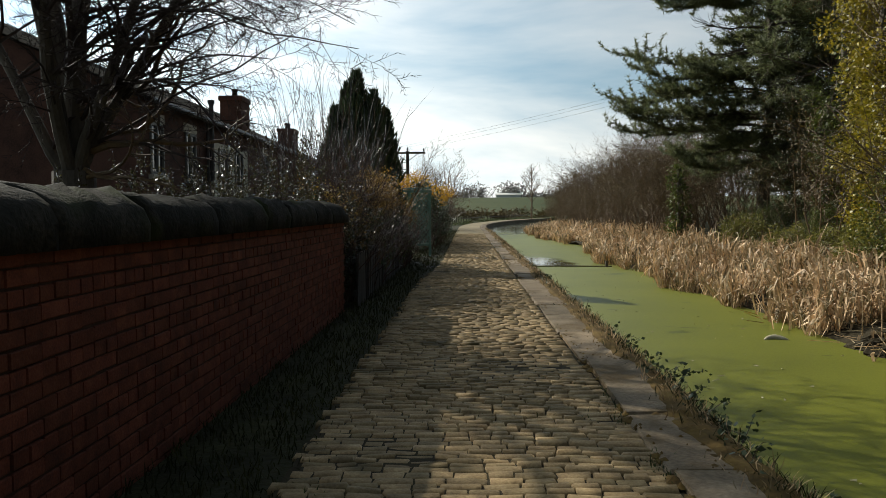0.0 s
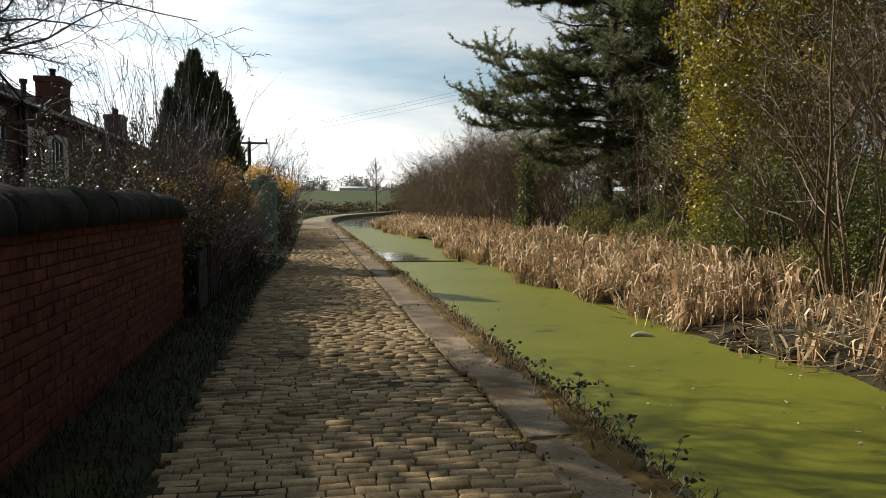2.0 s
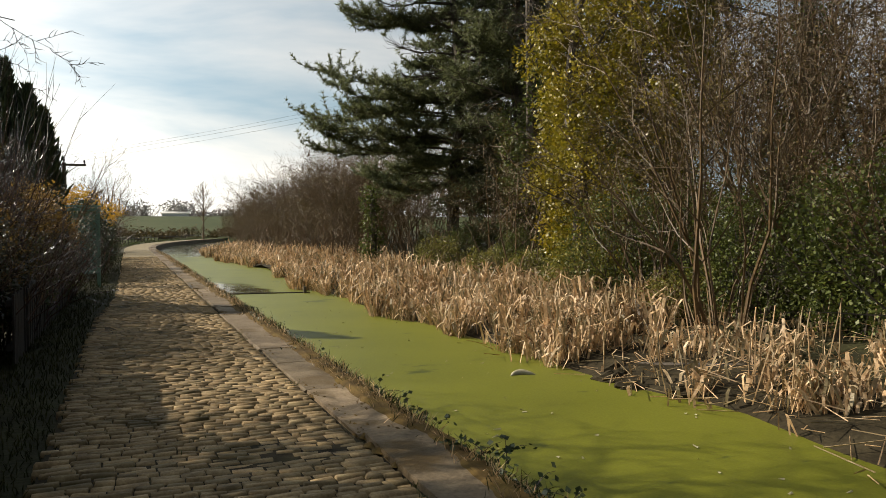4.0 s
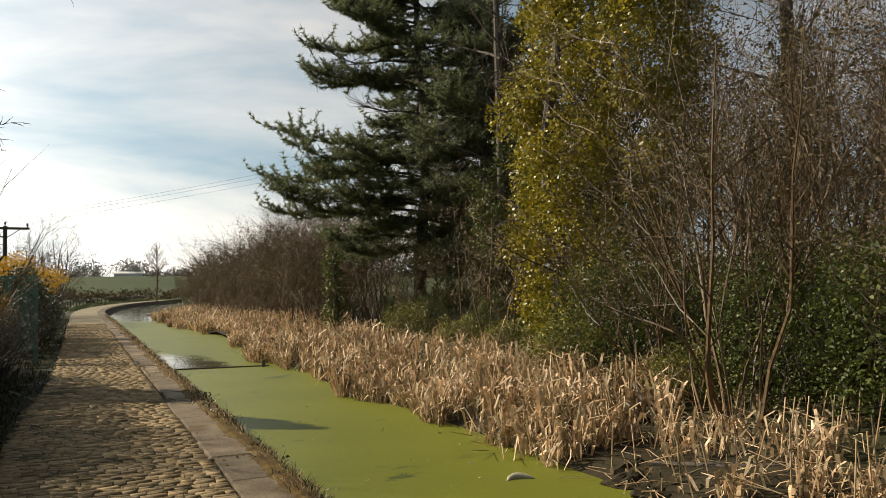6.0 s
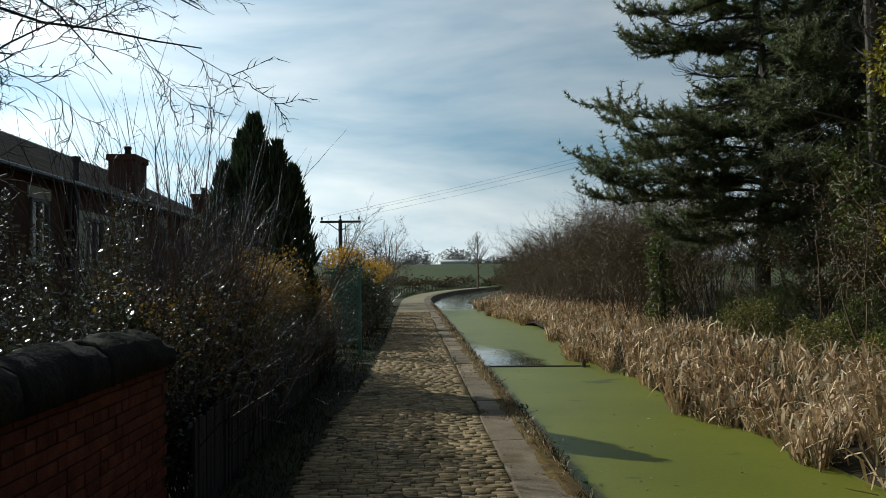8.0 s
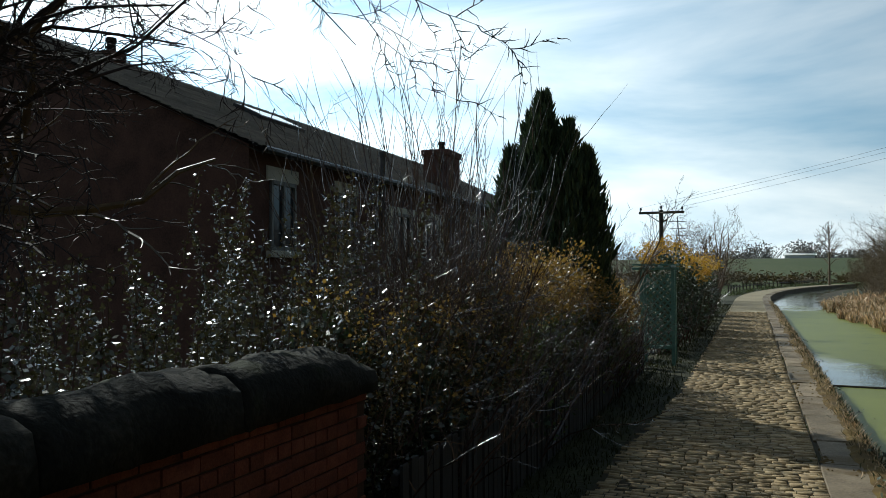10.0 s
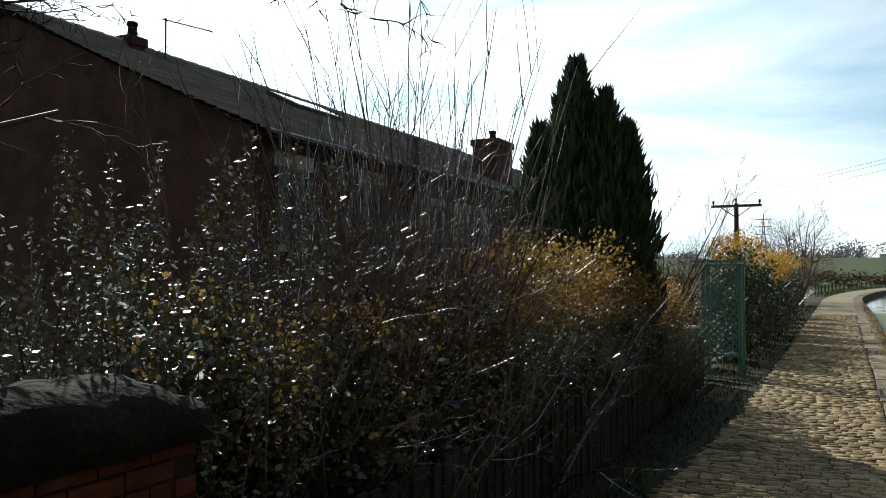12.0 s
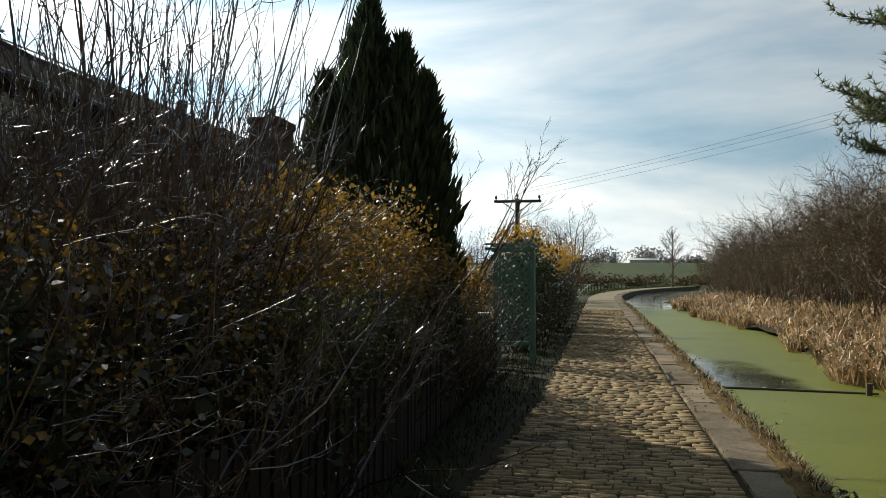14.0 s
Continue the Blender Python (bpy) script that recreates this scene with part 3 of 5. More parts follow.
# right bank: thicket, ivy, pine, scrub
def build_thicket():
    rng = random.Random(5)
    label = "tall bare many-stemmed shrub with fine brown twigs"
    a = shrub("bare_shrub", label, 21, (6.85, 11.5, -0.05), 4.4, 11, TWIG_GREY, 0.5, 3, 5, 0.42, 0.45, 0.03, group="thicket on the canal bank", leaf=(BUD, 1, 0.04, 0.06))
    b = shrub("bare_shrub", label, 22, (7.7, 14.0, 0.05), 3.3, 11, TWIG_GREY, 0.55, 3, 5, 0.5, 0.35, 0.028, group="thicket on the canal bank", leaf=(BUD, 1, 0.04, 0.06))
    c = shrub("bare_shrub", label, 23, (8.3, 11.2, 0.1), 5.0, 10, TWIG_GREY, 0.5, 3, 5, 0.4, 0.35, 0.027, group="thicket on the canal bank", leaf=(BUD, 1, 0.04, 0.06))
    copies(a, rng, [(7.9, 12.7), (9.2, 12.9), (8.8, 9.6), (10.6, 11.4)])
    copies(b, rng, [(10.6, 14.0), (7.9, 9.2), (12.0, 12.5)])
    # out of view to the south: shrubs added to block eastern sky light
    copies(c, rng, [(8.6, 6.4), (9.6, 4.0), (8.4, 1.4), (10.4, 6.0), (9.2, -1.6), (10.8, 1.8), (9.0, -5.0)], 1.0, 1.3)
    copies(c, rng, [(9.3, 10.6), (11.6, 15.4), (13.4, 11.0)], 1.0, 1.3)
    ivy = thing("ivy_bush", "dark green ivy bush under bare shrubs", "bush", (8.4, 10.3, 0.1), "ivy bushes")
    geo = Geo()
    leaf_mass(geo, rng, (8.4, 10.3, 1.0), (1.15, 1.35, 1.4), 8500, 0.046)
    part("foliage", geo, IVY, ivy)
    for _ in range(16):
        stems = Geo()
        grow(stems, rng, Vector((8.4 + rng.gauss(0, 0.3), 10.3 + rng.gauss(0, 0.3), 0.05)), Vector((rng.gauss(0, 0.5), rng.gauss(0, 0.5), 1)), 1.7, 0.018, 1, kids=5)
        part("stem", stems, BARK, ivy)
    # the ivy south of y = 7 is unseen, added to hold back sky light
    copies(ivy, rng, [(9.2, 12.2), (9.6, 9.6), (10.4, 13.4), (8.9, 8.2), (11.6, 11.4), (10.6, 8.0), (7.9, 15.2), (12.4, 9.6), (7.9, 11.9), (8.0, 10.3), (7.8, 8.9), (8.6, 6.6), (9.4, 4.8), (8.3, 2.6), (9.2, 0.4), (8.5, -2.4), (8.7, 12.9), (9.1, 14.6)], 0.75, 1.2)
    copies(ivy, rng, [(9.0, 21.4), (8.9, 24.8), (9.2, 28.2)], 0.45, 0.7)
    low = thing("green_bush", "low yellow-green leafy bush behind the reeds", "bush", (7.3, 15.7, 0.0), "low green bushes")
    geo = Geo()
    leaf_mass(geo, rng, (7.3, 15.7, 0.55), (0.9, 1.1, 0.7), 3600, 0.055)
    part("foliage", geo, LOW_LEAF, low)
    for _ in range(22):
        stems = Geo()
        grow(stems, rng, Vector((7.3 + rng.gauss(0, 0.3), 15.7 + rng.gauss(0, 0.3), 0.0)), Vector((rng.gauss(0, 0.7), rng.gauss(0, 0.7), 1)), 0.9, 0.012, 1, kids=5)
        part("stem", stems, TWIG, low)
    copies(low, rng, [(7.9, 18.8), (8.1, 21.4), (7.4, 12.9), (8.0, 17.2), (8.0, 24.4)], 0.6, 0.95)


build_thicket()


def build_ivy_tree():
    rng = random.Random(31)
    at = (8.8, 18.4, 0.2)
    ob = thing("ivy_clad_tree", "tree smothered in golden-green ivy leaves", "tree", at)
    trunk, tips = Geo(), []
    base = Vector(at) - Vector((0, 0, 0.2))
    pts = [base + Vector((0.12 * math.sin(i), 0.1 * math.cos(i * 1.3), i * 0.9)) for i in range(10)]
    trunk.tube(pts, [0.2 - 0.016 * i for i in range(10)], 8)
    for i in range(26):
        p = pts[1 + i % 8]
        a = rng.uniform(0, 6.283)
        grow(trunk, rng, p, Vector((math.cos(a), math.sin(a), 0.5)), rng.uniform(1.2, 2.2), 0.035, 2, kids=4, tips=tips)
    part("trunk", trunk, BARK, ob)
    crown = Geo()
    for _ in range(330):
        z = rng.uniform(0.4, 9.8)
        r = 2.25 * math.sin(math.pi * min(1, (z + 1.2) / 12.0)) ** 0.8
        a = rng.uniform(0, 6.283)
        k = rng.uniform(0.55, 1.0)
        leaf_mass(crown, rng, (at[0] + 0.75 + 0.09 * z + math.cos(a) * r * k, at[1] - 0.2 + math.sin(a) * r * k, z), (0.5, 0.5, 0.5), 300, 0.08)
    part("crown", crown, IVY_GOLD, ob)


build_ivy_tree()


def pine(seed, at, height, reach, label, low=2.2, thick=1.0, boughs=()):
    rng = random.Random(seed)
    at = Vector(at)
    ob = thing("pine_tree", label, "tree", at, "pines on the bank")
    trunk, needles = Geo(), Geo()
    n = 14
    pts = [at + Vector((0.1 * math.sin(i * 0.8 + seed), 0.1 * math.cos(i * 0.6), height * i / n)) for i in range(n + 1)]
    trunk.tube(pts, [0.22 * (1 - 0.85 * i / n) for i in range(n + 1)], 9)
    part("trunk", trunk, BARK, ob)
    plan = list(boughs)
    z = low
    while z < height - 0.5:
        k = rng.randint(4, 6)
        a0 = rng.uniform(0, 6.283)
        for b in range(k):
            full = reach * (1.0 - 0.62 * max(0, z - 5.8) / (height - 5.8)) * rng.uniform(0.5, 0.95)
            way = a0 + b * 6.283 / k + rng.gauss(0, 0.3)
            if boughs and math.cos(way) < -0.35:
                full *= 0.72 if not 6.3 < z < 7.5 else 0.5
            plan.append((z + rng.uniform(-0.2, 0.2), way, full))
        z += rng.uniform(0.55, 0.85)
    for z, a, full in plan:
        wood = Geo()
        p = at + Vector((0, 0, z))
        d = Vector((math.cos(a), math.sin(a), rng.uniform(0.05, 0.3)))
        seg = 9
        line, rad = [p], [0.045]
        for i in range(seg):
            lift = -0.09 if i < 5 else 0.13
            d = (d + Vector((rng.gauss(0, 0.08), rng.gauss(0, 0.08), rng.gauss(0, 0.05) + lift))).normalized()
            line.append(line[-1] + d * full / seg)
            rad.append(0.045 * (1 - 0.85 * (i + 1) / seg))
        wood.tube(line, rad, 5)
        bare = rng.random() < 0.12 and full < 4
        for i in range(3, seg + 1):
            for side in range(5 if i < seg else 7):
                along = (line[i] - line[i - 1]).normalized()
                q = line[i - 1].lerp(line[i], rng.random())
                s = (along * rng.uniform(0.3, 1.0) + Vector((rng.gauss(0, 0.7), rng.gauss(0, 0.7), rng.uniform(-0.15, 0.4)))).normalized()
                ln = rng.uniform(0.35, 0.95) * (0.55 + 0.45 * min(1, full / reach))
                tip = q + s * ln
                up = tip + (s + Vector((0, 0, 0.9))).normalized() * ln * 0.35
                wood.tube([q, tip, up], [0.012, 0.007, 0.004], 3)
                if bare:
                    continue
                for c in range(9):
                    t = c / 8
                    e = q.lerp(tip, 0.15 + t * 1.1) if t < 0.75 else tip.lerp(up, (t - 0.75) * 4)
                    axis = s if t < 0.75 else (up - tip).normalized()
                    for _ in range(int(9 * thick)):
                        v = (axis * 0.7 + Vector((rng.gauss(0, 0.8), rng.gauss(0, 0.8), rng.gauss(0, 0.7)))).normalized() * rng.uniform(0.11, 0.21)
                        w = v.cross(Vector((rng.gauss(0, 1), rng.gauss(0, 1), rng.gauss(0, 1)))).normalized() * 0.015
                        needles.tri(e - w, e + w, e + v)
        part("bough", wood, BARK, ob)
    part("crown", needles, NEEDLE, ob)
    return ob


def build_pines():
    pine(41, (9.7, 27.4, 0.3), 13.5, 5.0, "tall dark green pine with long drooping boughs over the canal", 2.6, 1.2,
         ((3.3, 3.2, 4.3), (3.6, 3.0, 4.6), (3.9, 3.35, 4.3), (4.3, 2.9, 4.4), (4.7, 3.1, 4.7), (5.1, 3.45, 4.1), (5.4, 3.15, 4.5), (5.9, 3.05, 4.4), (7.6, 3.1, 3.4), (8.0, 2.8, 3.2), (8.3, 3.3, 3.2), (8.9, 2.95, 3.3), (9.5, 3.2, 2.9), (10.0, 2.9, 2.8), (10.5, 3.1, 2.6), (10.9, 3.3, 2.3)))
    pine(42, (11.0, 25.6, 0.35), 9.5, 2.8, "dark pine with dense needles behind the reeds", 1.0, 0.6)
    pine(43, (12.6, 28.5, 0.6), 13.0, 3.6, "dark pine with dense needles behind the reeds", 1.5, 0.6)
    rng = random.Random(45)
    tree = thing("dark_ivy_tree", "bare tree thickly wrapped in dark green ivy", "tree", (9.9, 22.6, 0.2), "ivy-wrapped trees")
    trunk, crown = Geo(), Geo()
    base = Vector((9.9, 22.6, 0.0))
    trunk.tube([base, base + Vector((0.1, 0.1, 4)), base + Vector((0.0, 0.2, 10))], [0.22, 0.16, 0.06], 8)
    for k in range(24):
        a = rng.uniform(0, 6.283)
        grow(trunk, rng, base + Vector((0, 0, 1 + k * 0.36)), Vector((math.cos(a), math.sin(a), 0.6)), rng.uniform(1.2, 2.4), 0.04, 2, kids=5)
    for k in range(28):
        a = rng.uniform(0, 6.283)
        z = rng.uniform(0.3, 5.2)
        leaf_mass(crown, rng, base + Vector((math.cos(a) * 0.5, math.sin(a) * 0.5, z)), (0.55, 0.55, 0.6), 190, 0.09)
    part("trunk", trunk, BARK, tree)
    part("crown", crown, IVY, tree)
    copies(tree, rng, [(11.6, 20.4), (12.8, 16.0), (13.6, 24.0)], 0.9, 1.15)


build_pines()


def build_scrub():
    rng = random.Random(77)
    label = "bare brown scrub bush with dense fine twigs"
    a = shrub("scrub_bush", label, 51, (7.6, 33.0, 0.1), 3.1, 7, TWIG, 0.55, 3, 4, 0.6, 0.6, 0.028, group="scrub along the canal", leaf=(BUD, 3, 0.05, 0.12), fine=0.0065)
    b = shrub("scrub_bush", label, 52, (8.8, 36.0, 0.2), 3.7, 11, TWIG, 0.5, 2, 8, 0.55, 0.6, 0.03, group="scrub along the canal", leaf=(BUD, 2, 0.028, 0.12), fine=0.0065)
    spots_a, spots_b = [], []
    for i in range(24):
        y = 33.0 + i * 1.5
        spots_a.append((7.4 + rng.uniform(-0.4, 0.8) + 0.4 * math.exp(-((y - 37) / 5) ** 2) + bend(y), y))
        spots_b.append((9.3 + rng.uniform(-0.5, 0.8) + bend(y), y + 1))
    copies(a, rng, spots_a, 0.75, 1.05)
    copies(b, rng, spots_b, 0.95, 1.25)
    copies(b, rng, [(11.5 + rng.uniform(-1, 1), 30 + i * 3.4) for i in range(9)], 1.1, 1.35)
    copies(a, rng, [(11.8, 19.6), (12.6, 22.4), (8.0, 31.4), (9.2, 23.0), (9.0, 26.4), (8.8, 29.2), (10.2, 21.4), (10.4, 25.6), (8.6, 20.6)], 0.7, 1.1)
    copies(b, rng, [(14, 16), (14.5, 20), (15, 24), (15, 12), (16, 28), (14, 33), (13.4, 8.6), (16, 9), (12.0, 7.0), (17, 14), (18, 19)], 1.3, 1.9)
    # ivy column by the near pine boughs
    ivy = thing("ivy_stump", "short dead trunk wrapped in pale green ivy", "tree", (7.4, 29.2, 0.05))
    geo = Geo()
    for k in range(7):
        leaf_mass(geo, rng, (7.4 + rng.gauss(0, 0.08), 29.2, 0.4 + k * 0.36), (0.4, 0.4, 0.4), 260, 0.09)
    part("foliage", geo, IVY, ivy)
    part("trunk", Geo().tube([Vector((7.4, 29.2, -0.1)), Vector((7.45, 29.2, 1.4)), Vector((7.4, 29.25, 2.7))], [0.13, 0.11, 0.07], 8), BARK, ivy)


build_scrub()


# ---- west side ----
def build_cypress():
    rng = random.Random(61)
    spires = ((-2.35, 19.9, 4.45, 0.55), (-2.6, 20.2, 4.2, 0.5), (-1.95, 19.8, 3.98, 0.48), (-1.7, 19.9, 3.6, 0.4), (-2.85, 19.9, 3.65, 0.42), (-2.15, 20.2, 3.7, 0.5))
    ob = thing("cypress", "dark green columnar cypress with several pointed spires", "tree", (-2.2, 19.9, -0.3))
    inner, leaves, trunks = Geo(), Geo(), Geo()
    for x, y, top, r in spires:
        base = Vector((x, y, -0.35))
        trunks.tube([base, Vector((x, y, top * 0.7))], [0.08, 0.02], 6)
        rings = 12
        pts, rad = [], []
        for i in range(rings + 1):
            t = i / rings
            pts.append(Vector((x + 0.03 * math.sin(i * 2.1), y + 0.03 * math.cos(i * 1.7), 0.05 + (top - 0.25) * t)))
            rad.append(max(0.01, 0.78 * r * (0.75 + 0.5 * t - 1.24 * t ** 2.6) * rng.uniform(0.9, 1.08)))
        inner.tube(pts, rad, 9)
        for _ in range(int(6800 * r * top / 2.2)):
            t = rng.random()
            rr = r * max(0.03, 0.75 + 0.5 * t - 1.24 * t ** 2.6)
            a = rng.uniform(0, 6.283)
            lump = 1 + 0.45 * noise.noise((math.cos(a) * 2.5 + x * 5, math.sin(a) * 2.5, t * 11))
            k = rr * lump * rng.uniform(0.7, 1.1)
            p = Vector((x + math.cos(a) * k, y + math.sin(a) * k, 0.05 + (top - 0.12) * t))
            d = Vector((math.cos(a) * 0.3 + rng.gauss(0, 0.18), math.sin(a) * 0.3 + rng.gauss(0, 0.18), 1)).normalized()
            w = d.cross(Vector((rng.gauss(0, 1), rng.gauss(0, 1), 0.2))).normalized() * rng.uniform(0.014, 0.03)
            ln = rng.uniform(0.1, 0.26)
            n = len(leaves.v)
            leaves.v += [tuple(p), tuple(p + d * ln * 0.5 + w), tuple(p + d * ln), tuple(p + d * ln * 0.5 - w)]
            leaves.f.append((n, n + 1, n + 2, n + 3))
    part("trunk", trunks, BARK, ob)
    part("inner_foliage_fill", inner, CYPRESS, ob)
    part("foliage", leaves, CYPRESS, ob)


build_cypress()


def build_hedge():
    rng = random.Random(71)
    g = "garden hedge beside the towpath"
    # low dense bushes behind the boundary
    for i, (x, y, h, rad) in enumerate(((-1.95, 12.9, 1.7, 0.5), (-1.75, 13.8, 1.75, 0.5), (-1.75, 14.8, 1.8, 0.55), (-1.7, 15.9, 1.7, 0.55), (-1.7, 17.0, 1.7, 0.5), (-1.7, 18.1, 1.7, 0.5), (-1.65, 19.2, 1.55, 0.5),
                                        (-1.6, 20.4, 1.45, 0.5), (-1.6, 21.6, 1.3, 0.5))):
        russet = y > 15.4
        ob = thing("hedge_bush", "dense twiggy hedge bush with sparse russet leaves" if russet else "dense dark twiggy hedge bush with small glossy leaves", "bush", (x, y, -0.15), g)
        for s in range(46):
            tw = Geo()
            a = rng.uniform(0, 6.283)
            k = rng.random() ** 0.5
            root = Vector((x + math.cos(a) * 0.28 * k, y + math.sin(a) * 0.45 * k, -0.15))
            grow(tw, rng, root, Vector((math.cos(a) * 0.3 * k, math.sin(a) * 0.42 * k, 1)), h * rng.uniform(0.8, 1.15), 0.011, 2, 0.5, 0.05, 0, 6, 3, None, 5, 0.2, 0.24, 0.45)
            part("stem", tw, TWIG_DARK, ob)
        lf = Geo()
        leaf_mass(lf, rng, (x, y, h * 0.5 - 0.1), (rad * 0.95, 0.75, h * 0.55), 2200, 0.05, hollow=0.3)
        # dark leaves added inside so that no sun passes through and the bush stays dark
        shading_heart = Geo()
        leaf_mass(shading_heart, rng, (x - 0.12, y, h * 0.42 - 0.1), (rad * 0.8, 0.75, h * 0.5), 2600, 0.085, hollow=0.2)
        part("inner_foliage_fill", shading_heart, CYPRESS, ob)
        part("foliage", lf, GLOSSY_LEAF if not russet else IVY, ob)
        if not russet:
            sprigs = Geo()
            leaf_mass(sprigs, rng, (x, y, h * 0.66), (rad * 1.15, 0.75, h * 0.42), 1300, 0.032, hollow=0.5)
            tagged(part("foliage", sprigs, RUSSET_LEAF, ob, "sparse russet leaves"), kind="stuff")
        if russet:
            top = Geo()
            leaf_mass(top, rng, (x, y, h - 0.05), (rad * 1.2, 0.78, 0.5), 2400, 0.042, hollow=0.3)
            part("new_leaves", top, RUSSET_LEAF, ob, "russet and yellow-green young leaves")
    # tall whippy shrub
    ob = thing("whippy_shrub", "tall bare shrub with straight upright purple-brown whips", "shrub", (-2.3, 15.2, -0.25))
    for s in range(150):
        tw = Geo()
        a = rng.uniform(0, 6.283)
        k = rng.random() ** 0.55
        root = Vector((-2.3 + math.cos(a) * 0.4 * k, 15.2 + math.sin(a) * 0.4 * k, -0.25))
        d = Vector((math.cos(a) * 0.34 * k - 0.05, math.sin(a) * 0.36 * k, 1))
        grow(tw, rng, root, d, rng.uniform(2.2, 4.4) * (1 - 0.15 * k), 0.012, 1, 0.28, 0.01, 0, 7, 3, None, 8, 0.05, 0.26, fine=0.004)
        part("whip", tw, TWIG_DARK, ob)
    for s in range(150):
        tw = Geo()
        a, e = rng.uniform(-2.6, 1.6), rng.uniform(0.15, 1.2)
        root = Vector((-2.2 + rng.gauss(0, 0.2), 15.1 + rng.gauss(0, 0.5), rng.uniform(0.8, 1.4)))
        grow(tw, rng, root, Vector((math.cos(a) * math.cos(e), math.sin(a) * math.cos(e), math.sin(e))), rng.uniform(0.8, 1.6), 0.007, 2, 0.42, 0.06, 0, 4, 3, None, 6, 0.13, 0.36, fine=0.003)
        part("side_shoot", tw, TWIG_DARK, ob)
    for s in range(90):
        tw = Geo()
        a = rng.uniform(-1.9, 1.2)
        root = Vector((-1.95 + rng.gauss(0, 0.25), 15.2 + rng.gauss(0, 0.9), rng.uniform(0.9, 1.6)))
        grow(tw, rng, root, Vector((math.cos(a) * 0.5, math.sin(a) * 0.5, 0.9)), rng.uniform(0.5, 1.3), 0.007, 2, 0.45, 0.02, 0, 5, 3, None, 6, 0.14, 0.4)
        part("side_shoot", tw, TWIG_DARK, ob)
    side = thing("bare_sapling", "slender bare sapling with arching twigs beside the cypress", "shrub", (-1.75, 21.2, -0.2))
    for s in range(4):
        tw = Geo()
        a = rng.uniform(-0.9, 0.5)
        grow(tw, rng, Vector((-1.75, 21.2 + rng.gauss(0, 0.15), -0.2)), Vector((math.cos(a) * 0.26, math.sin(a) * 0.2, 1)), rng.uniform(2.7, 3.5), 0.02, 2, 0.4, 0.03, 0, 7, 3, None, 7, 0.08, 0.3, 0.5, 0.004)
        part("stem", tw, TWIG, side)
    # glossy-leaved shrubs behind the wall
    for x, y, h in ((-3.3, 12.6, 2.3), (-2.9, 13.7, 2.5), (-4.2, 13.4, 2.6), (-2.5, 11.6, 1.75), (-3.3, 11.2, 1.8), (-2.9, 10.4, 1.6), (-4.4, 12.0, 1.9), (-3.6, 14.8, 2.6), (-2.5, 12.6, 2.1), (-2.3, 13.3, 2.3), (-3.9, 11.0, 1.8), (-2.2, 12.1, 1.5), (-2.0, 12.8, 1.6)):
        z = ground_height(x, y)
        ob = thing("glossy_shrub", "shrub with many small glossy sunlit leaves on upright stems", "shrub", (x, y, z), "glossy shrubs behind the wall")
        lf = Geo()
        for s in range(24):
            tw = Geo()
            a = rng.uniform(0, 6.283)
            root = Vector((x + math.cos(a) * 0.25, y + math.sin(a) * 0.25, z))
            d = Vector((math.cos(a) * 0.2, math.sin(a) * 0.2, 1)).normalized()
            top = root + d * (h - z) * rng.uniform(0.6, 1.05)
            mid = root.lerp(top, 0.5) + Vector((rng.gauss(0, 0.06), rng.gauss(0, 0.06), 0))
            tw.tube([root, mid, top], [0.009, 0.006, 0.003], 3)
            part("stem", tw, TWIG_DARK, ob)
            for j in range(190):
                t = 0.3 + 0.7 * rng.random()
                p = (root.lerp(mid, t * 2) if t < 0.5 else mid.lerp(top, t * 2 - 1)) + Vector((rng.gauss(0, 0.1), rng.gauss(0, 0.1), rng.gauss(0, 0.03))) * (1.2 - t)
                lf.leaf(p, rng.uniform(0.024, 0.048), rng)
        part("foliage", lf, GLOSSY_LEAF, ob)


build_hedge()


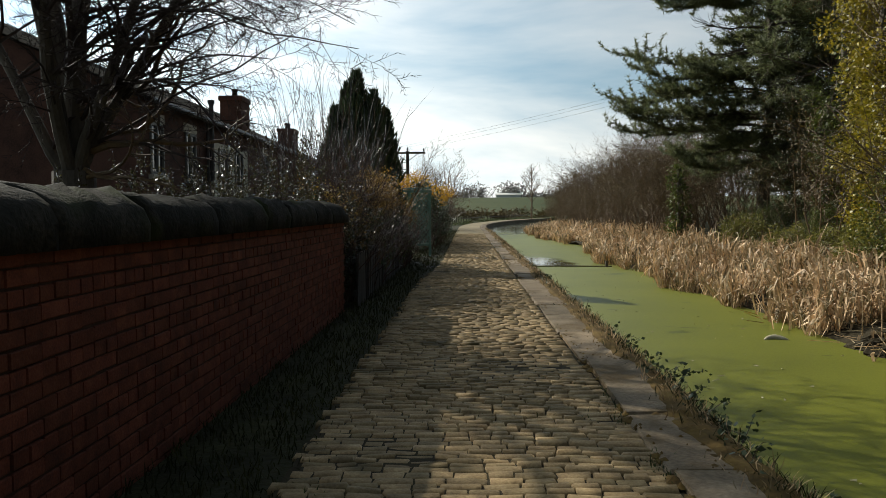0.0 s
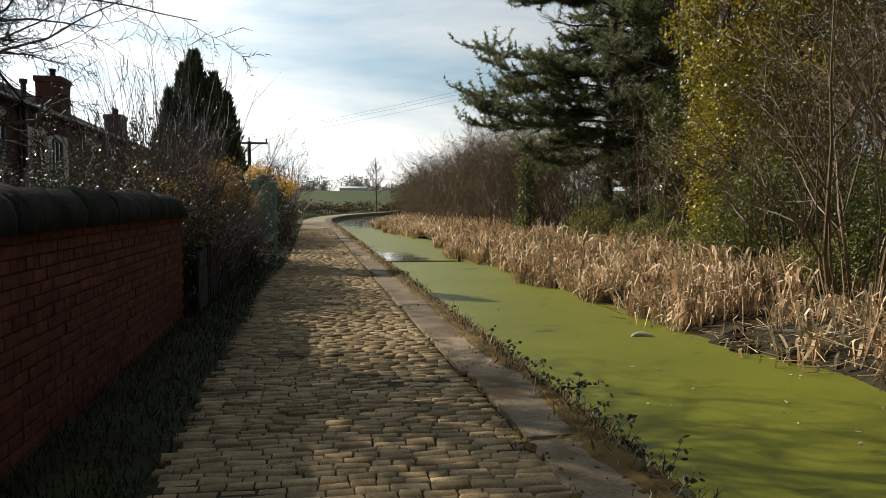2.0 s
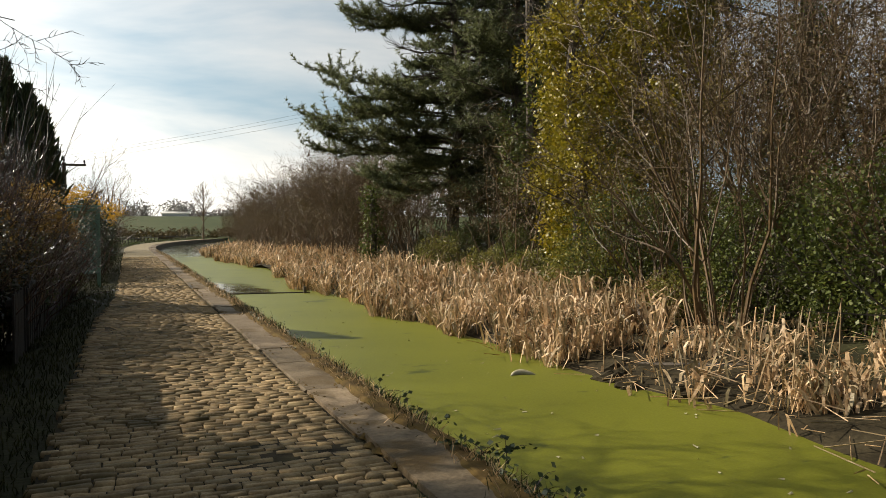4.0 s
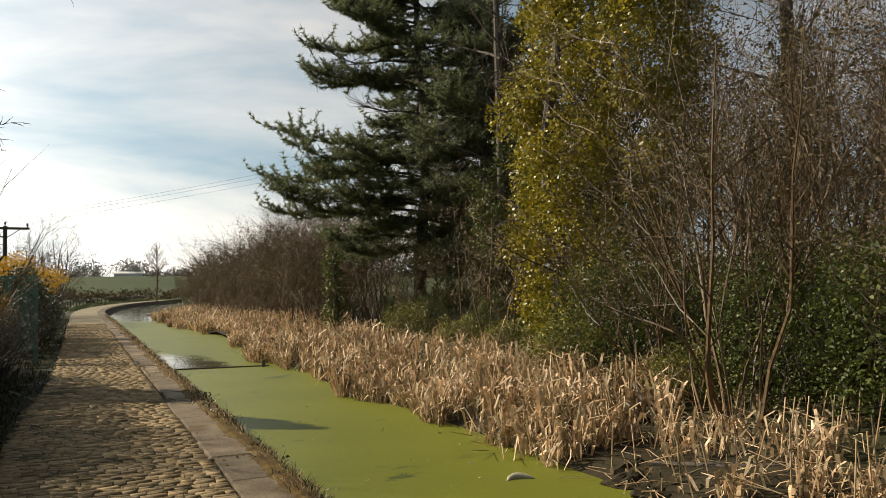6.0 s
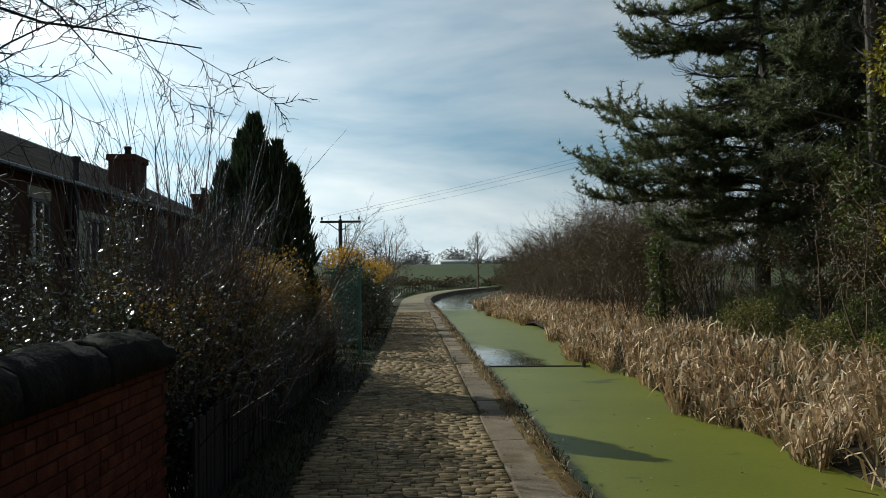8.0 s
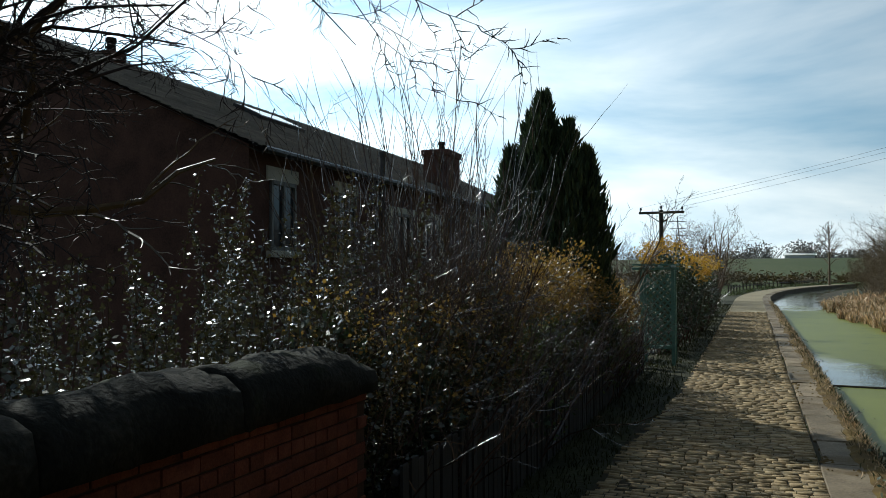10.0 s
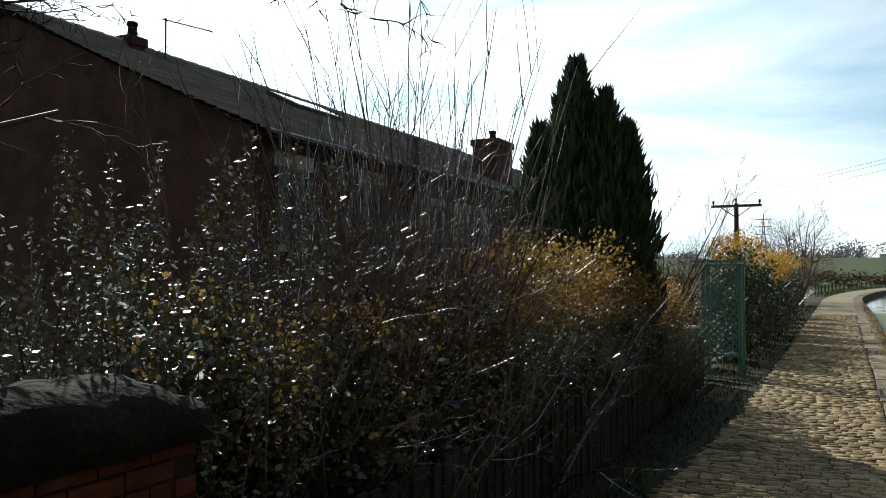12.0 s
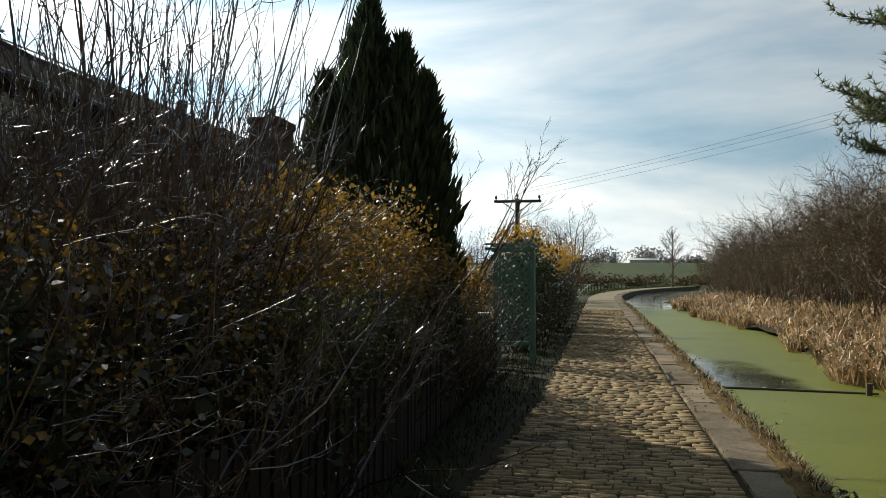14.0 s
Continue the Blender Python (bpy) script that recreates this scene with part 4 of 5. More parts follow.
def build_birch():
    rng = random.Random(82)
    at = (-5.05, 12.0, -1.1)
    ob = thing("birch_tree", "bare birch with forked dark trunk and drooping fine twigs", "tree", at)
    base = Vector(at)
    part("trunk", Geo().tube([base, base + Vector((0.02, 0, 1.6)), base + Vector((0, 0.02, 2.95))], [0.36, 0.3, 0.27], 12), BARK, ob)
    fork = base + Vector((0, 0.02, 2.75))
    for d, ln, r in ((Vector((-0.1, 0.06, 1)), 7.2, 0.2), (Vector((0.16, -0.03, 1)), 7.4, 0.16), (Vector((0.55, -0.05, 1)), 5.6, 0.09), (Vector((-0.5, -0.15, 0.9)), 4.6, 0.09), (Vector((0.4, -0.35, 1)), 6.0, 0.09), (Vector((0.2, -0.55, 1)), 6.8, 0.1), (Vector((0.0, -0.4, 1)), 7.4, 0.1)):
        p = fork.copy()
        pts, rad = [p.copy()], [r]
        d = d.normalized()
        for i in range(9):
            d = (d + Vector((rng.gauss(0, 0.07), rng.gauss(0, 0.07), 0.04))).normalized()
            p = p + d * ln / 9
            pts.append(p.copy())
            rad.append(r * (1 - 0.82 * (i + 1) / 9))
        part("limb", Geo().tube(pts, rad, 9), BARK, ob)
        for k in range(13):
            twigs = Geo()
            i = rng.randint(1, 8)
            a = rng.uniform(-1.6, 0.75)
            grow(twigs, rng, pts[i], Vector((math.cos(a), math.sin(a), rng.uniform(0.2, 0.9))), rng.uniform(2.0, 3.4) * (1 - 0.04 * i), 0.032 * (1 - 0.06 * i), 3,
                 0.5, 0.03, 0.18, 6, 4, None, 7, 0.17, 0.48, fine=0.0042)
            part("branch", twigs, TWIG_BIRCH, ob)
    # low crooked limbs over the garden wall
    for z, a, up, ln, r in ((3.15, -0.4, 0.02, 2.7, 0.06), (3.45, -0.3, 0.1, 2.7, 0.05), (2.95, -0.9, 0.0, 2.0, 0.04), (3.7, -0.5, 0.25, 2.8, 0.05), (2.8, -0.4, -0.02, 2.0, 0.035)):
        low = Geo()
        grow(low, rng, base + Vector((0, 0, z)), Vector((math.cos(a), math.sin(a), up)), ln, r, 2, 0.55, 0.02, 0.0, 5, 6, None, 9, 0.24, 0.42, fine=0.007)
        # paler than the birch's own twigs: sunlight is put into the colour
        part("branch", low, TWIG_GREY, ob, "low branch in a paler colour that imitates sunlight")
    for z, a, up, ln, r in ((3.85, -0.15, 0.85, 4.0, 0.08), (4.2, -0.6, 0.9, 3.8, 0.06), (4.0, -1.1, 0.6, 3.6, 0.05), (4.4, -0.45, 0.5, 3.4, 0.04), (5.2, -0.8, 0.6, 3.4, 0.04), (3.8, -0.7, 0.3, 3.0, 0.03), (5.1, 0.12, 0.2, 4.0, 0.024), (5.5, 0.0, 0.12, 3.9, 0.022), (5.8, 0.2, 0.08, 4.1, 0.022), (6.2, 0.08, 0.05, 4.0, 0.022), (5.3, -0.2, 0.15, 3.9, 0.022), (6.6, 0.25, 0.0, 3.9, 0.022), (7.0, -0.3, 0.1, 4.0, 0.024), (4.9, 0.25, 0.3, 3.9, 0.022), (6.0, -0.1, 0.1, 4.2, 0.024), (5.6, 0.3, 0.2, 3.8, 0.022)):
        twigs = Geo()
        grow(twigs, rng, base + Vector((0, 0, z)), Vector((math.cos(a), math.sin(a), up)), ln, r, 3, 0.5, 0.03, 0.09, 6, 6, None, 9, 0.16, 0.43, fine=0.0048)
        part("branch", twigs, TWIG_BIRCH, ob)


build_birch()


def build_west_far():
    rng = random.Random(91)
    # yellow forsythia behind the trellis
    for x, y, h in ((-1.8, 31.8, 2.5), (-1.15, 34.0, 2.1)):
        ob = thing("forsythia", "rounded forsythia bush in bright yellow blossom", "bush", (x, y, -0.1), "forsythia bushes")
        lf = Geo()
        for s in range(30):
            tw = Geo()
            a = rng.uniform(0, 6.283)
            grow(tw, rng, Vector((x + math.cos(a) * 0.2, y + math.sin(a) * 0.2, -0.1)), Vector((math.cos(a) * 0.4, math.sin(a) * 0.4, 1)), h * rng.uniform(0.8, 1.05), 0.012, 1, 0.4, 0, 0.1, 5, 3, None, 6, 0.12, 0.3)
            part("stem", tw, TWIG_DARK, ob)
        leaf_mass(lf, rng, (x, y, h - 0.2), (0.95, 0.95, 0.55), 2600, 0.06, hollow=0.35)
        part("blossom", lf, YELLOW_FLOWER, ob)
        dk = Geo()
        leaf_mass(dk, rng, (x, y, h * 0.42), (0.7, 0.85, h * 0.42), 1600, 0.07, hollow=0.3)
        part("foliage", dk, CYPRESS, ob)
    # dark hedge past the trellis
    hedge = thing("dark_hedge_bush", "dark evergreen hedge bush along the towpath", "bush", (-1.4, 27.0, -0.1), "far hedge")
    geo = Geo()
    leaf_mass(geo, rng, (-1.4, 27.0, 0.95), (0.5, 0.9, 1.1), 3200, 0.07, hollow=0.3)
    for _ in range(14):
        stems = Geo()
        grow(stems, rng, Vector((-1.4 + rng.gauss(0, 0.15), 27 + rng.gauss(0, 0.3), -0.1)), Vector((rng.gauss(0, 0.3), rng.gauss(0, 0.3), 1)), 1.4, 0.016, 1, kids=4)
        part("stem", stems, TWIG_DARK, hedge)
    part("foliage", geo, CYPRESS, hedge)
    copies(hedge, rng, [(-1.35, 28.4), (-1.35, 29.8), (-1.3, 31.2), (-1.25, 33.0), (-1.2, 34.6), (-1.25, 36.3), (-1.2, 38.2), (-1.2, 40.5), (-1.2, 43.0), (-2.4, 26.0), (-2.6, 28.0), (-3.0, 24.6), (-3.2, 22.6)], 0.8, 1.1)
    # bare trees
    tree = shrub("bare_tree", "small bare tree with a round twiggy crown", 95, (-1.45, 56.5, -0.1), 4.5, 9, TWIG, 0.55, 3, 5, 0.62, 0.12, 0.07, category="tree", group="bare trees by the path", fine=0.007)
    copies(tree, rng, [(-2.6, 52.0), (-1.9, 60.5), (-3.4, 46.0), (-4.2, 57.0), (-6.0, 50.0), (-8, 58), (-5.5, 41.0)], 0.75, 1.05)
    # the lone tree by the bend
    lone = thing("lone_tree", "slim bare tree standing alone by the canal bend", "tree", (9.6, 120.0, 0.2))
    geo = Geo()
    base = Vector((9.6, 120.0, 0.0))
    geo.tube([base, base + Vector((0.05, 0, 3)), base + Vector((0, 0, 7.2))], [0.14, 0.1, 0.03], 6)
    for k in range(30):
        z = 2.2 + 4.8 * k / 30
        a = rng.uniform(0, 6.283)
        grow(geo, rng, base + Vector((0, 0, z)), Vector((math.cos(a) * 0.8, math.sin(a) * 0.8, 1)), 2.7 * (1.1 - k / 44), 0.045, 2, 0.42, 0.08, 0, 5, 3, None, 4, 0.12, 0.5, fine=0.013)
    tagged(part("crown", geo, TWIG, lone))
    # pole, insulators and wires
    pole = thing("utility_pole", "dark timber electricity pole with a crossarm and insulators", "pole", (-2.63, 39.4, -0.4))
    part("post", Geo().tube([Vector((-2.63, 39.4, -0.5)), Vector((-2.63, 39.4, 4.12))], [0.1, 0.075], 10, True), POLE_WOOD, pole)
    arm = Geo().box((-3.45, 39.33, 3.98), (-1.8, 39.43, 4.07), 0.01)
    part("crossarm", arm, POLE_WOOD, pole)
    for sx in (-1, 1):
        part("brace", Geo().tube([Vector((-2.63, 39.33, 3.62)), Vector((-2.63 + sx * 0.5, 39.33, 3.98))], [0.018, 0.018], 5, True), DARK_METAL, pole)
    tops = []
    for x in (-3.38, -2.63, -1.87):
        z = 4.12 if x == -2.63 else 4.07
        part("insulator", Geo().tube([Vector((x, 39.38, z)), Vector((x, 39.38, z + 0.05)), Vector((x, 39.38, z + 0.06)), Vector((x, 39.38, z + 0.16))], [0.02, 0.02, 0.05, 0.03], 8, True), DARK_METAL, pole)
        tops.append(Vector((x, 39.38, z + 0.16)))
    for i, a in enumerate(tops):
        b = Vector((21.0 + i * 0.75, 39.0 - 5.0, 10.3))
        pts = [a.lerp(b, t / 14) - Vector((0, 0, 0.5 * math.sin(math.pi * t / 14))) for t in range(15)]
        tagged(part("power_line", Geo().tube(pts, [0.0045] * 15, 3), DARK_METAL, None), "thin overhead power line running from the pole", "cable", "power lines")


build_west_far()


def build_trellis():
    ob = thing("trellis_arch", "green painted wooden trellis arch with lattice side", "trellis", (-1.2, 24.6, -0.1))
    z0, z1 = -0.14, 1.86
    for x, y in ((-0.91, 24.5), (-1.5, 24.5), (-0.95, 25.3), (-1.54, 25.3)):
        part("post", Geo().box((x - 0.035, y - 0.035, z0), (x + 0.035, y + 0.035, z1), 0.006), GREEN_PAINT, ob)
    for y in (24.44, 25.3):
        part("top_rail", Geo().box((-1.68, y - 0.03, z1 - 0.02), (-0.86, y + 0.02, z1 + 0.03), 0.005), GREEN_PAINT, ob)
        part("top_rail", Geo().box((-1.68, y - 0.03, z1 + 0.07), (-0.86, y + 0.02, z1 + 0.1), 0.005), GREEN_PAINT, ob)
    for x in (-1.45, -1.2, -0.95):
        part("cross_bar", Geo().box((x - 0.02, 24.36, z1 + 0.03), (x + 0.02, 25.36, z1 + 0.07), 0.004), GREEN_PAINT, ob)
    # diagonal laths of the near face
    x0, x1, y = -1.465, -0.945, 24.5
    w, lo, hi = x1 - x0, 0.35, 1.75
    for sgn, off in ((1, -0.012), (-1, 0.012)):
        for k in range(-5, 15):
            c = lo + k * 0.13
            a, b = (x0, c), (x1, c + w)
            if sgn < 0:
                a, b = (x1, c), (x0, c + w)
            t0 = max(0.0, (lo - a[1]) / (b[1] - a[1]))
            t1 = min(1.0, (hi - a[1]) / (b[1] - a[1]))
            if t1 - t0 < 0.08:
                continue
            p, q = [Vector((a[0] + (b[0] - a[0]) * t, y + off, a[1] + (b[1] - a[1]) * t)) for t in (t0, t1)]
            d = (q - p).normalized()
            s = Vector((-d.z, 0, d.x)) * 0.016
            e = Vector((0, 0.005, 0))
            n = Geo()
            n.v = [tuple(v) for v in (p - s - e, p + s - e, q + s - e, q - s - e, p - s + e, p + s + e, q + s + e, q - s + e)]
            n.f = [(0, 1, 2, 3), (7, 6, 5, 4), (0, 4, 5, 1), (1, 5, 6, 2), (2, 6, 7, 3), (3, 7, 4, 0)]
            part("lath", n, GREEN_PAINT, ob)
    part("bottom_rail", Geo().box((-1.465, 24.47, 0.3), (-0.945, 24.53, 0.36), 0.005), GREEN_PAINT, ob)
    gate = thing("low_gate", "low green wooden gate with a pale top rail", "gate", (-1.75, 24.3, -0.1))
    part("top_rail", Geo().box((-1.98, 24.2, 0.78), (-1.55, 24.42, 0.83), 0.008), WHITE, gate, "pale weathered top rail")
    for k in range(4):
        x = -1.95 + k * 0.105
        part("board", Geo().box((x, 24.26, -0.13), (x + 0.095, 24.29, 0.78), 0.004), GREEN_PAINT, gate)


build_trellis()


def build_house():
    X, Y0, Y1 = -7.2, 19.3, 46.0
    EAVE, RIDGE, RX = 4.0, 6.5, -12.7
    ob = thing("house", "long dark brick house with tiled pitched roof and cream rendered bay", "house", (-10, 30, -1.3))
    back = 2 * RX - X
    wl = Geo()
    wl.box((back, Y0, -1.6), (X, Y1, EAVE - 0.05))
    n = len(wl.v)
    wl.v += [(back, Y0, EAVE - 0.05), (X, Y0, EAVE - 0.05), (RX, Y0, RIDGE - 0.1), (back, Y1, EAVE - 0.05), (X, Y1, EAVE - 0.05), (RX, Y1, RIDGE - 0.1)]
    wl.f += [(n, n + 1, n + 2), (n + 5, n + 4, n + 3)]
    part("wall", wl, HOUSE_BRICK, ob)
    roof = Geo()
    rng = random.Random(3)
    for side in (1, -1):
        run = (X + 0.25 - RX) * side
        drop = (RIDGE - EAVE) * abs(run) / (X - RX)
        rows = 26
        for r in range(rows):
            t0, t1 = r / rows, (r + 1.25) / rows
            t1 = min(t1, 1.0)
            yy = Y0 - 0.12
            while yy < Y1 + 0.1:
                w = 0.62 if side > 0 else 4.0
                a = min(yy + w - 0.008, Y1 + 0.12)
                z = lambda t: RIDGE - drop * t - 0.10 * math.sin(math.pi * t) * 0.6
                h = rng.uniform(0.0, 0.008)
                roof.quad((RX + run * t0, yy, z(t0) + 0.01 + h), (RX + run * t1, yy, z(t1) + 0.05 + h), (RX + run * t1, a, z(t1) + 0.05 + h), (RX + run * t0, a, z(t0) + 0.01 + h))
                roof.quad((RX + run * t1, yy, z(t1) + 0.05 + h), (RX + run * t1, yy, z(t1) + 0.02), (RX + run * t1, a, z(t1) + 0.02), (RX + run * t1, a, z(t1) + 0.05 + h))
                yy += w
    part("roof", roof, SLATE, ob)
    deck = Geo()
    for s in (1, -1):
        xe = RX + (X + 0.22 - RX) * s
        deck.quad((RX, Y0 - 0.1, RIDGE - 0.06), (xe, Y0 - 0.1, EAVE - 0.2), (xe, Y1 + 0.1, EAVE - 0.2), (RX, Y1 + 0.1, RIDGE - 0.06))
    part("roof_deck", deck, POLE_WOOD, ob)
    ridge = Geo()
    y = Y0 - 0.12
    while y < Y1:
        ridge.tube([Vector((RX, y, RIDGE + 0.02)), Vector((RX, y + 0.43, RIDGE + 0.03))], [0.11, 0.12], 8)
        y += 0.45
    part("ridge_tiles", ridge, SLATE, ob)
    gut = Geo().tube([Vector((X + 0.28, Y0, EAVE - 0.14)), Vector((X + 0.28, Y1, EAVE - 0.14))], [0.06, 0.06], 8)
    part("gutter", gut, DARK_METAL, ob)
    part("downpipe", Geo().tube([Vector((X + 0.08, 24.2, EAVE - 0.15)), Vector((X + 0.08, 24.2, -1.4))], [0.045, 0.045], 8), DARK_METAL, ob)
    part("flue", Geo().tube([Vector((X + 0.12, 24.45, 2.2)), Vector((X + 0.12, 24.45, 4.4)), Vector((X + 0.12, 24.45, 4.41)), Vector((X + 0.12, 24.45, 4.52))], [0.07, 0.07, 0.1, 0.1], 8, True), DARK_METAL, ob)
    part("rendered_bay", Geo().box((X - 0.05, 24.7, -1.5), (X + 0.1, 28.6, 3.35), 0.01), RENDER, ob, "cream rendered wall panel")

    def window(yc, w, zb, zt, lintel=True, proud=0.0):
        x = X + proud
        win = part("window", Geo().box((x - 0.02, yc - w / 2, zb), (x + 0.004, yc + w / 2, zt)), GLASS, ob)
        fr = Geo()
        for a, b in (((yc - w / 2, zb), (yc - w / 2 + 0.07, zt)), ((yc + w / 2 - 0.07, zb), (yc + w / 2, zt)), ((yc - 0.03, zb), (yc + 0.03, zt)),
                     ((yc - w / 2, zb), (yc + w / 2, zb + 0.07)), ((yc - w / 2, zt - 0.07), (yc + w / 2, zt))):
            fr.box((x + 0.006, a[0], a[1]), (x + 0.05, b[0], b[1]), 0.004)
        part("frame", fr, FRAME_PAINT, win)
        part("sill", Geo().box((x - 0.01, yc - w / 2 - 0.1, zb - 0.12), (x + 0.1, yc + w / 2 + 0.1, zb), 0.01), STONE_LIGHT, win)
        if lintel:
            part("lintel", Geo().box((x - 0.01, yc - w / 2 - 0.1, zt), (x + 0.03, yc + w / 2 + 0.1, zt + 0.24), 0.008), STONE_LIGHT, win)
    for yc in (20.35, 22.85, 31.5, 34.5, 38.0, 41.5):
        window(yc, 0.85, 2.2, 3.42)
    for yc in (25.6, 27.4):
        window(yc, 0.95, 2.1, 3.2, False, 0.1)
    for yc in (20.9, 22.9, 26.5, 32.5, 37.0):
        window(yc, 0.95, -0.4, 0.95)

    def chimney(x, y, z0, z1, w, d, pots):
        ch = part("chimney", Geo().box((x - w / 2, y - d / 2, z0), (x + w / 2, y + d / 2, z1 - 0.2), 0.01).box((x - w / 2 - 0.05, y - d / 2 - 0.05, z1 - 0.2), (x + w / 2 + 0.05, y + d / 2 + 0.05, z1), 0.02), HOUSE_BRICK, ob)
        for i in range(pots):
            yy = y + (i - (pots - 1) / 2) * 0.32
            part("pot", Geo().tube([Vector((x, yy, z1)), Vector((x, yy, z1 + 0.22)), Vector((x, yy, z1 + 0.24)), Vector((x, yy, z1 + 0.32))], [0.11, 0.09, 0.12, 0.11], 10, True), COPING, ch)
    chimney(-8.4, 32.0, 3.8, 5.65, 0.8, 1.2, 1)
    chimney(-8.7, 43.5, 3.8, 5.6, 0.8, 1.2, 2)
    chimney(-12.7, 22.2, 6.2, 6.75, 0.3, 0.4, 1)
    # rooflight near the ridge
    part("rooflight", Geo().box((-0.5, -1.1, -0.02), (0.5, 1.1, 0.09), 0.01, Matrix.Translation((-11.6, 27.0, 6.02)) @ pose(0, 0, 0, 0, 25.7, 0)), DARK_METAL, ob)
    part("rooflight_pane", Geo().box((-0.42, -1.0, 0.09), (0.42, 1.0, 0.1), 0, Matrix.Translation((-11.6, 27.0, 6.02)) @ pose(0, 0, 0, 0, 25.7, 0)), GLASS, ob)
    aerial = thing("tv_aerial", "thin metal television aerial on the roof ridge", "aerial", (-12.5, 22.9, 6.5))
    part("mast", Geo().tube([Vector((-12.5, 22.95, 6.35)), Vector((-12.5, 22.95, 7.35))], [0.022, 0.022], 6, True), DARK_METAL, aerial)
    part("boom", Geo().tube([Vector((-12.5, 22.85, 7.3)), Vector((-12.2, 24.1, 7.32))], [0.016, 0.016], 5, True), DARK_METAL, aerial)
    for k in range(9):
        t = k / 8
        p = Vector((-12.5 + 0.3 * t, 22.85 + 1.25 * t, 7.3))
        part("element", Geo().tube([p - Vector((0.2, -0.05, 0)), p + Vector((0.2, -0.05, 0))], [0.008, 0.008], 4), DARK_METAL, aerial)
    # the house does not run quite along the canal
    turn = Matrix.Translation((RX, Y0, 0)) @ pose(0, 0, 0, 0, 0, 1.2) @ Matrix.Translation((-RX, -Y0, 0))
    for whole in (ob, aerial):
        whole.matrix_basis = turn @ whole.matrix_basis


build_house()


# ---- distance ----
def build_distance():
    rng = random.Random(101)
    geo = Geo()
    for i in range(150):
        x = rng.uniform(-140, 190)
        y = 262 + rng.uniform(0, 60)
        h = rng.uniform(1.0, 4.2) * (1.3 if 0 < x < 18 else 0.6)
        z = hill(y) + 0.1
        for _ in range(26):
            d = Vector((rng.gauss(0, 0.5), rng.gauss(0, 0.3), 1))
            p = Vector((x + rng.gauss(0, 1.4), y, z))
            q = p + d.normalized() * h * rng.uniform(0.6, 1.1)
            geo.tube([p, p.lerp(q, 0.5), q], [0.09, 0.1, 0.03], 3)
            for _ in range(3):
                geo.leaf(q + Vector((rng.gauss(0, 0.5), rng.gauss(0, 0.3), rng.gauss(0, 0.6))), 0.8, rng)
    tagged(part("far_trees", geo, HAZY_TWIG, None), "row of distant bare trees along the hilltop, coloured pale for haze", "trees", kind="stuff")
    barn = thing("long_shed", "long low white shed on the hilltop", "building", (13.0, 264.0, 5.2))
    part("wall", Geo().box((9.5, 262, 4.8), (17.5, 268, 6.35)), WHITE, barn)
    n = Geo()
    n.quad((9.2, 261.7, 6.35), (17.8, 261.7, 6.35), (17.8, 265, 7.0), (9.2, 265, 7.0)).quad((9.2, 265, 7.0), (17.8, 265, 7.0), (17.8, 268.3, 6.35), (9.2, 268.3, 6.35))
    part("roof", n, WHITE, barn)
    for x, y, h in ((3.0, 420.0, 9.0), (-45.0, 560.0, 34.0)):
        z = hill(y)
        py = thing("pylon", "distant steel lattice electricity pylon", "pylon", (x, y, z), "pylons")
        leg = Geo()
        for sx in (-1, 1):
            for sy in (-1, 1):
                leg.tube([Vector((x + sx * h * 0.09, y + sy * h * 0.09, z)), Vector((x + sx * 0.02 * h, y + sy * 0.02 * h, z + h * 0.65)), Vector((x, y, z + h))], [h * 0.006] * 3, 3)
        for k in range(7):
            a, b = k / 7, (k + 1) / 7
            wa, wb = 0.09 * h * (1 - a), 0.09 * h * (1 - b)
            for s in (1, -1):
                leg.tube([Vector((x - s * wa, y, z + h * a)), Vector((x + s * wb, y, z + h * b))], [h * 0.004] * 2, 3)
        part("tower", leg, DARK_METAL, py)
        for k in (0.62, 0.76, 0.9):
            part("arm", Geo().tube([Vector((x - h * 0.15, y, z + h * k)), Vector((x + h * 0.15, y, z + h * k))], [h * 0.008] * 2, 3), DARK_METAL, py)
    # hedge line and low wall at the bend
    edge = Geo()
    for i in range(40):
        y = 70 + i * 1.5
        x = -1.0 + bend(y)
        for _ in range(50):
            edge.leaf(Vector((x + rng.gauss(0, 0.3), y + rng.uniform(0, 1.5), 0.02 + 0.16 * rng.random())), 0.13, rng)
    tagged(part("rough_grass", edge, GRASS, None), "rough dark grass along the far towpath edge", "grass", kind="stuff")
    foot = Geo()
    for i in range(190):
        y = rng.uniform(128, 150)
        x = rng.uniform(-34, 34) + 0.2 * (y - 128)
        h = rng.uniform(0.5, 1.7)
        base = Vector((x, y, ground_height(x, y) - 0.1))
        for _ in range(26):
            tip = base + Vector((rng.gauss(0, 0.9), rng.gauss(0, 0.5), h * rng.uniform(0.3, 1.0)))
            foot.tube([base + Vector((rng.gauss(0, 0.4), 0, 0)), tip], [0.035, 0.02], 3)
            foot.leaf(tip, 0.4, rng)
    tagged(part("rough_scrub", foot, BUD, None), "low brown scrub and bramble at the foot of the field", "scrub", kind="stuff")
    fence = thing("field_fence", "low dark rail fence round the canal bend", "fence")
    prev = None
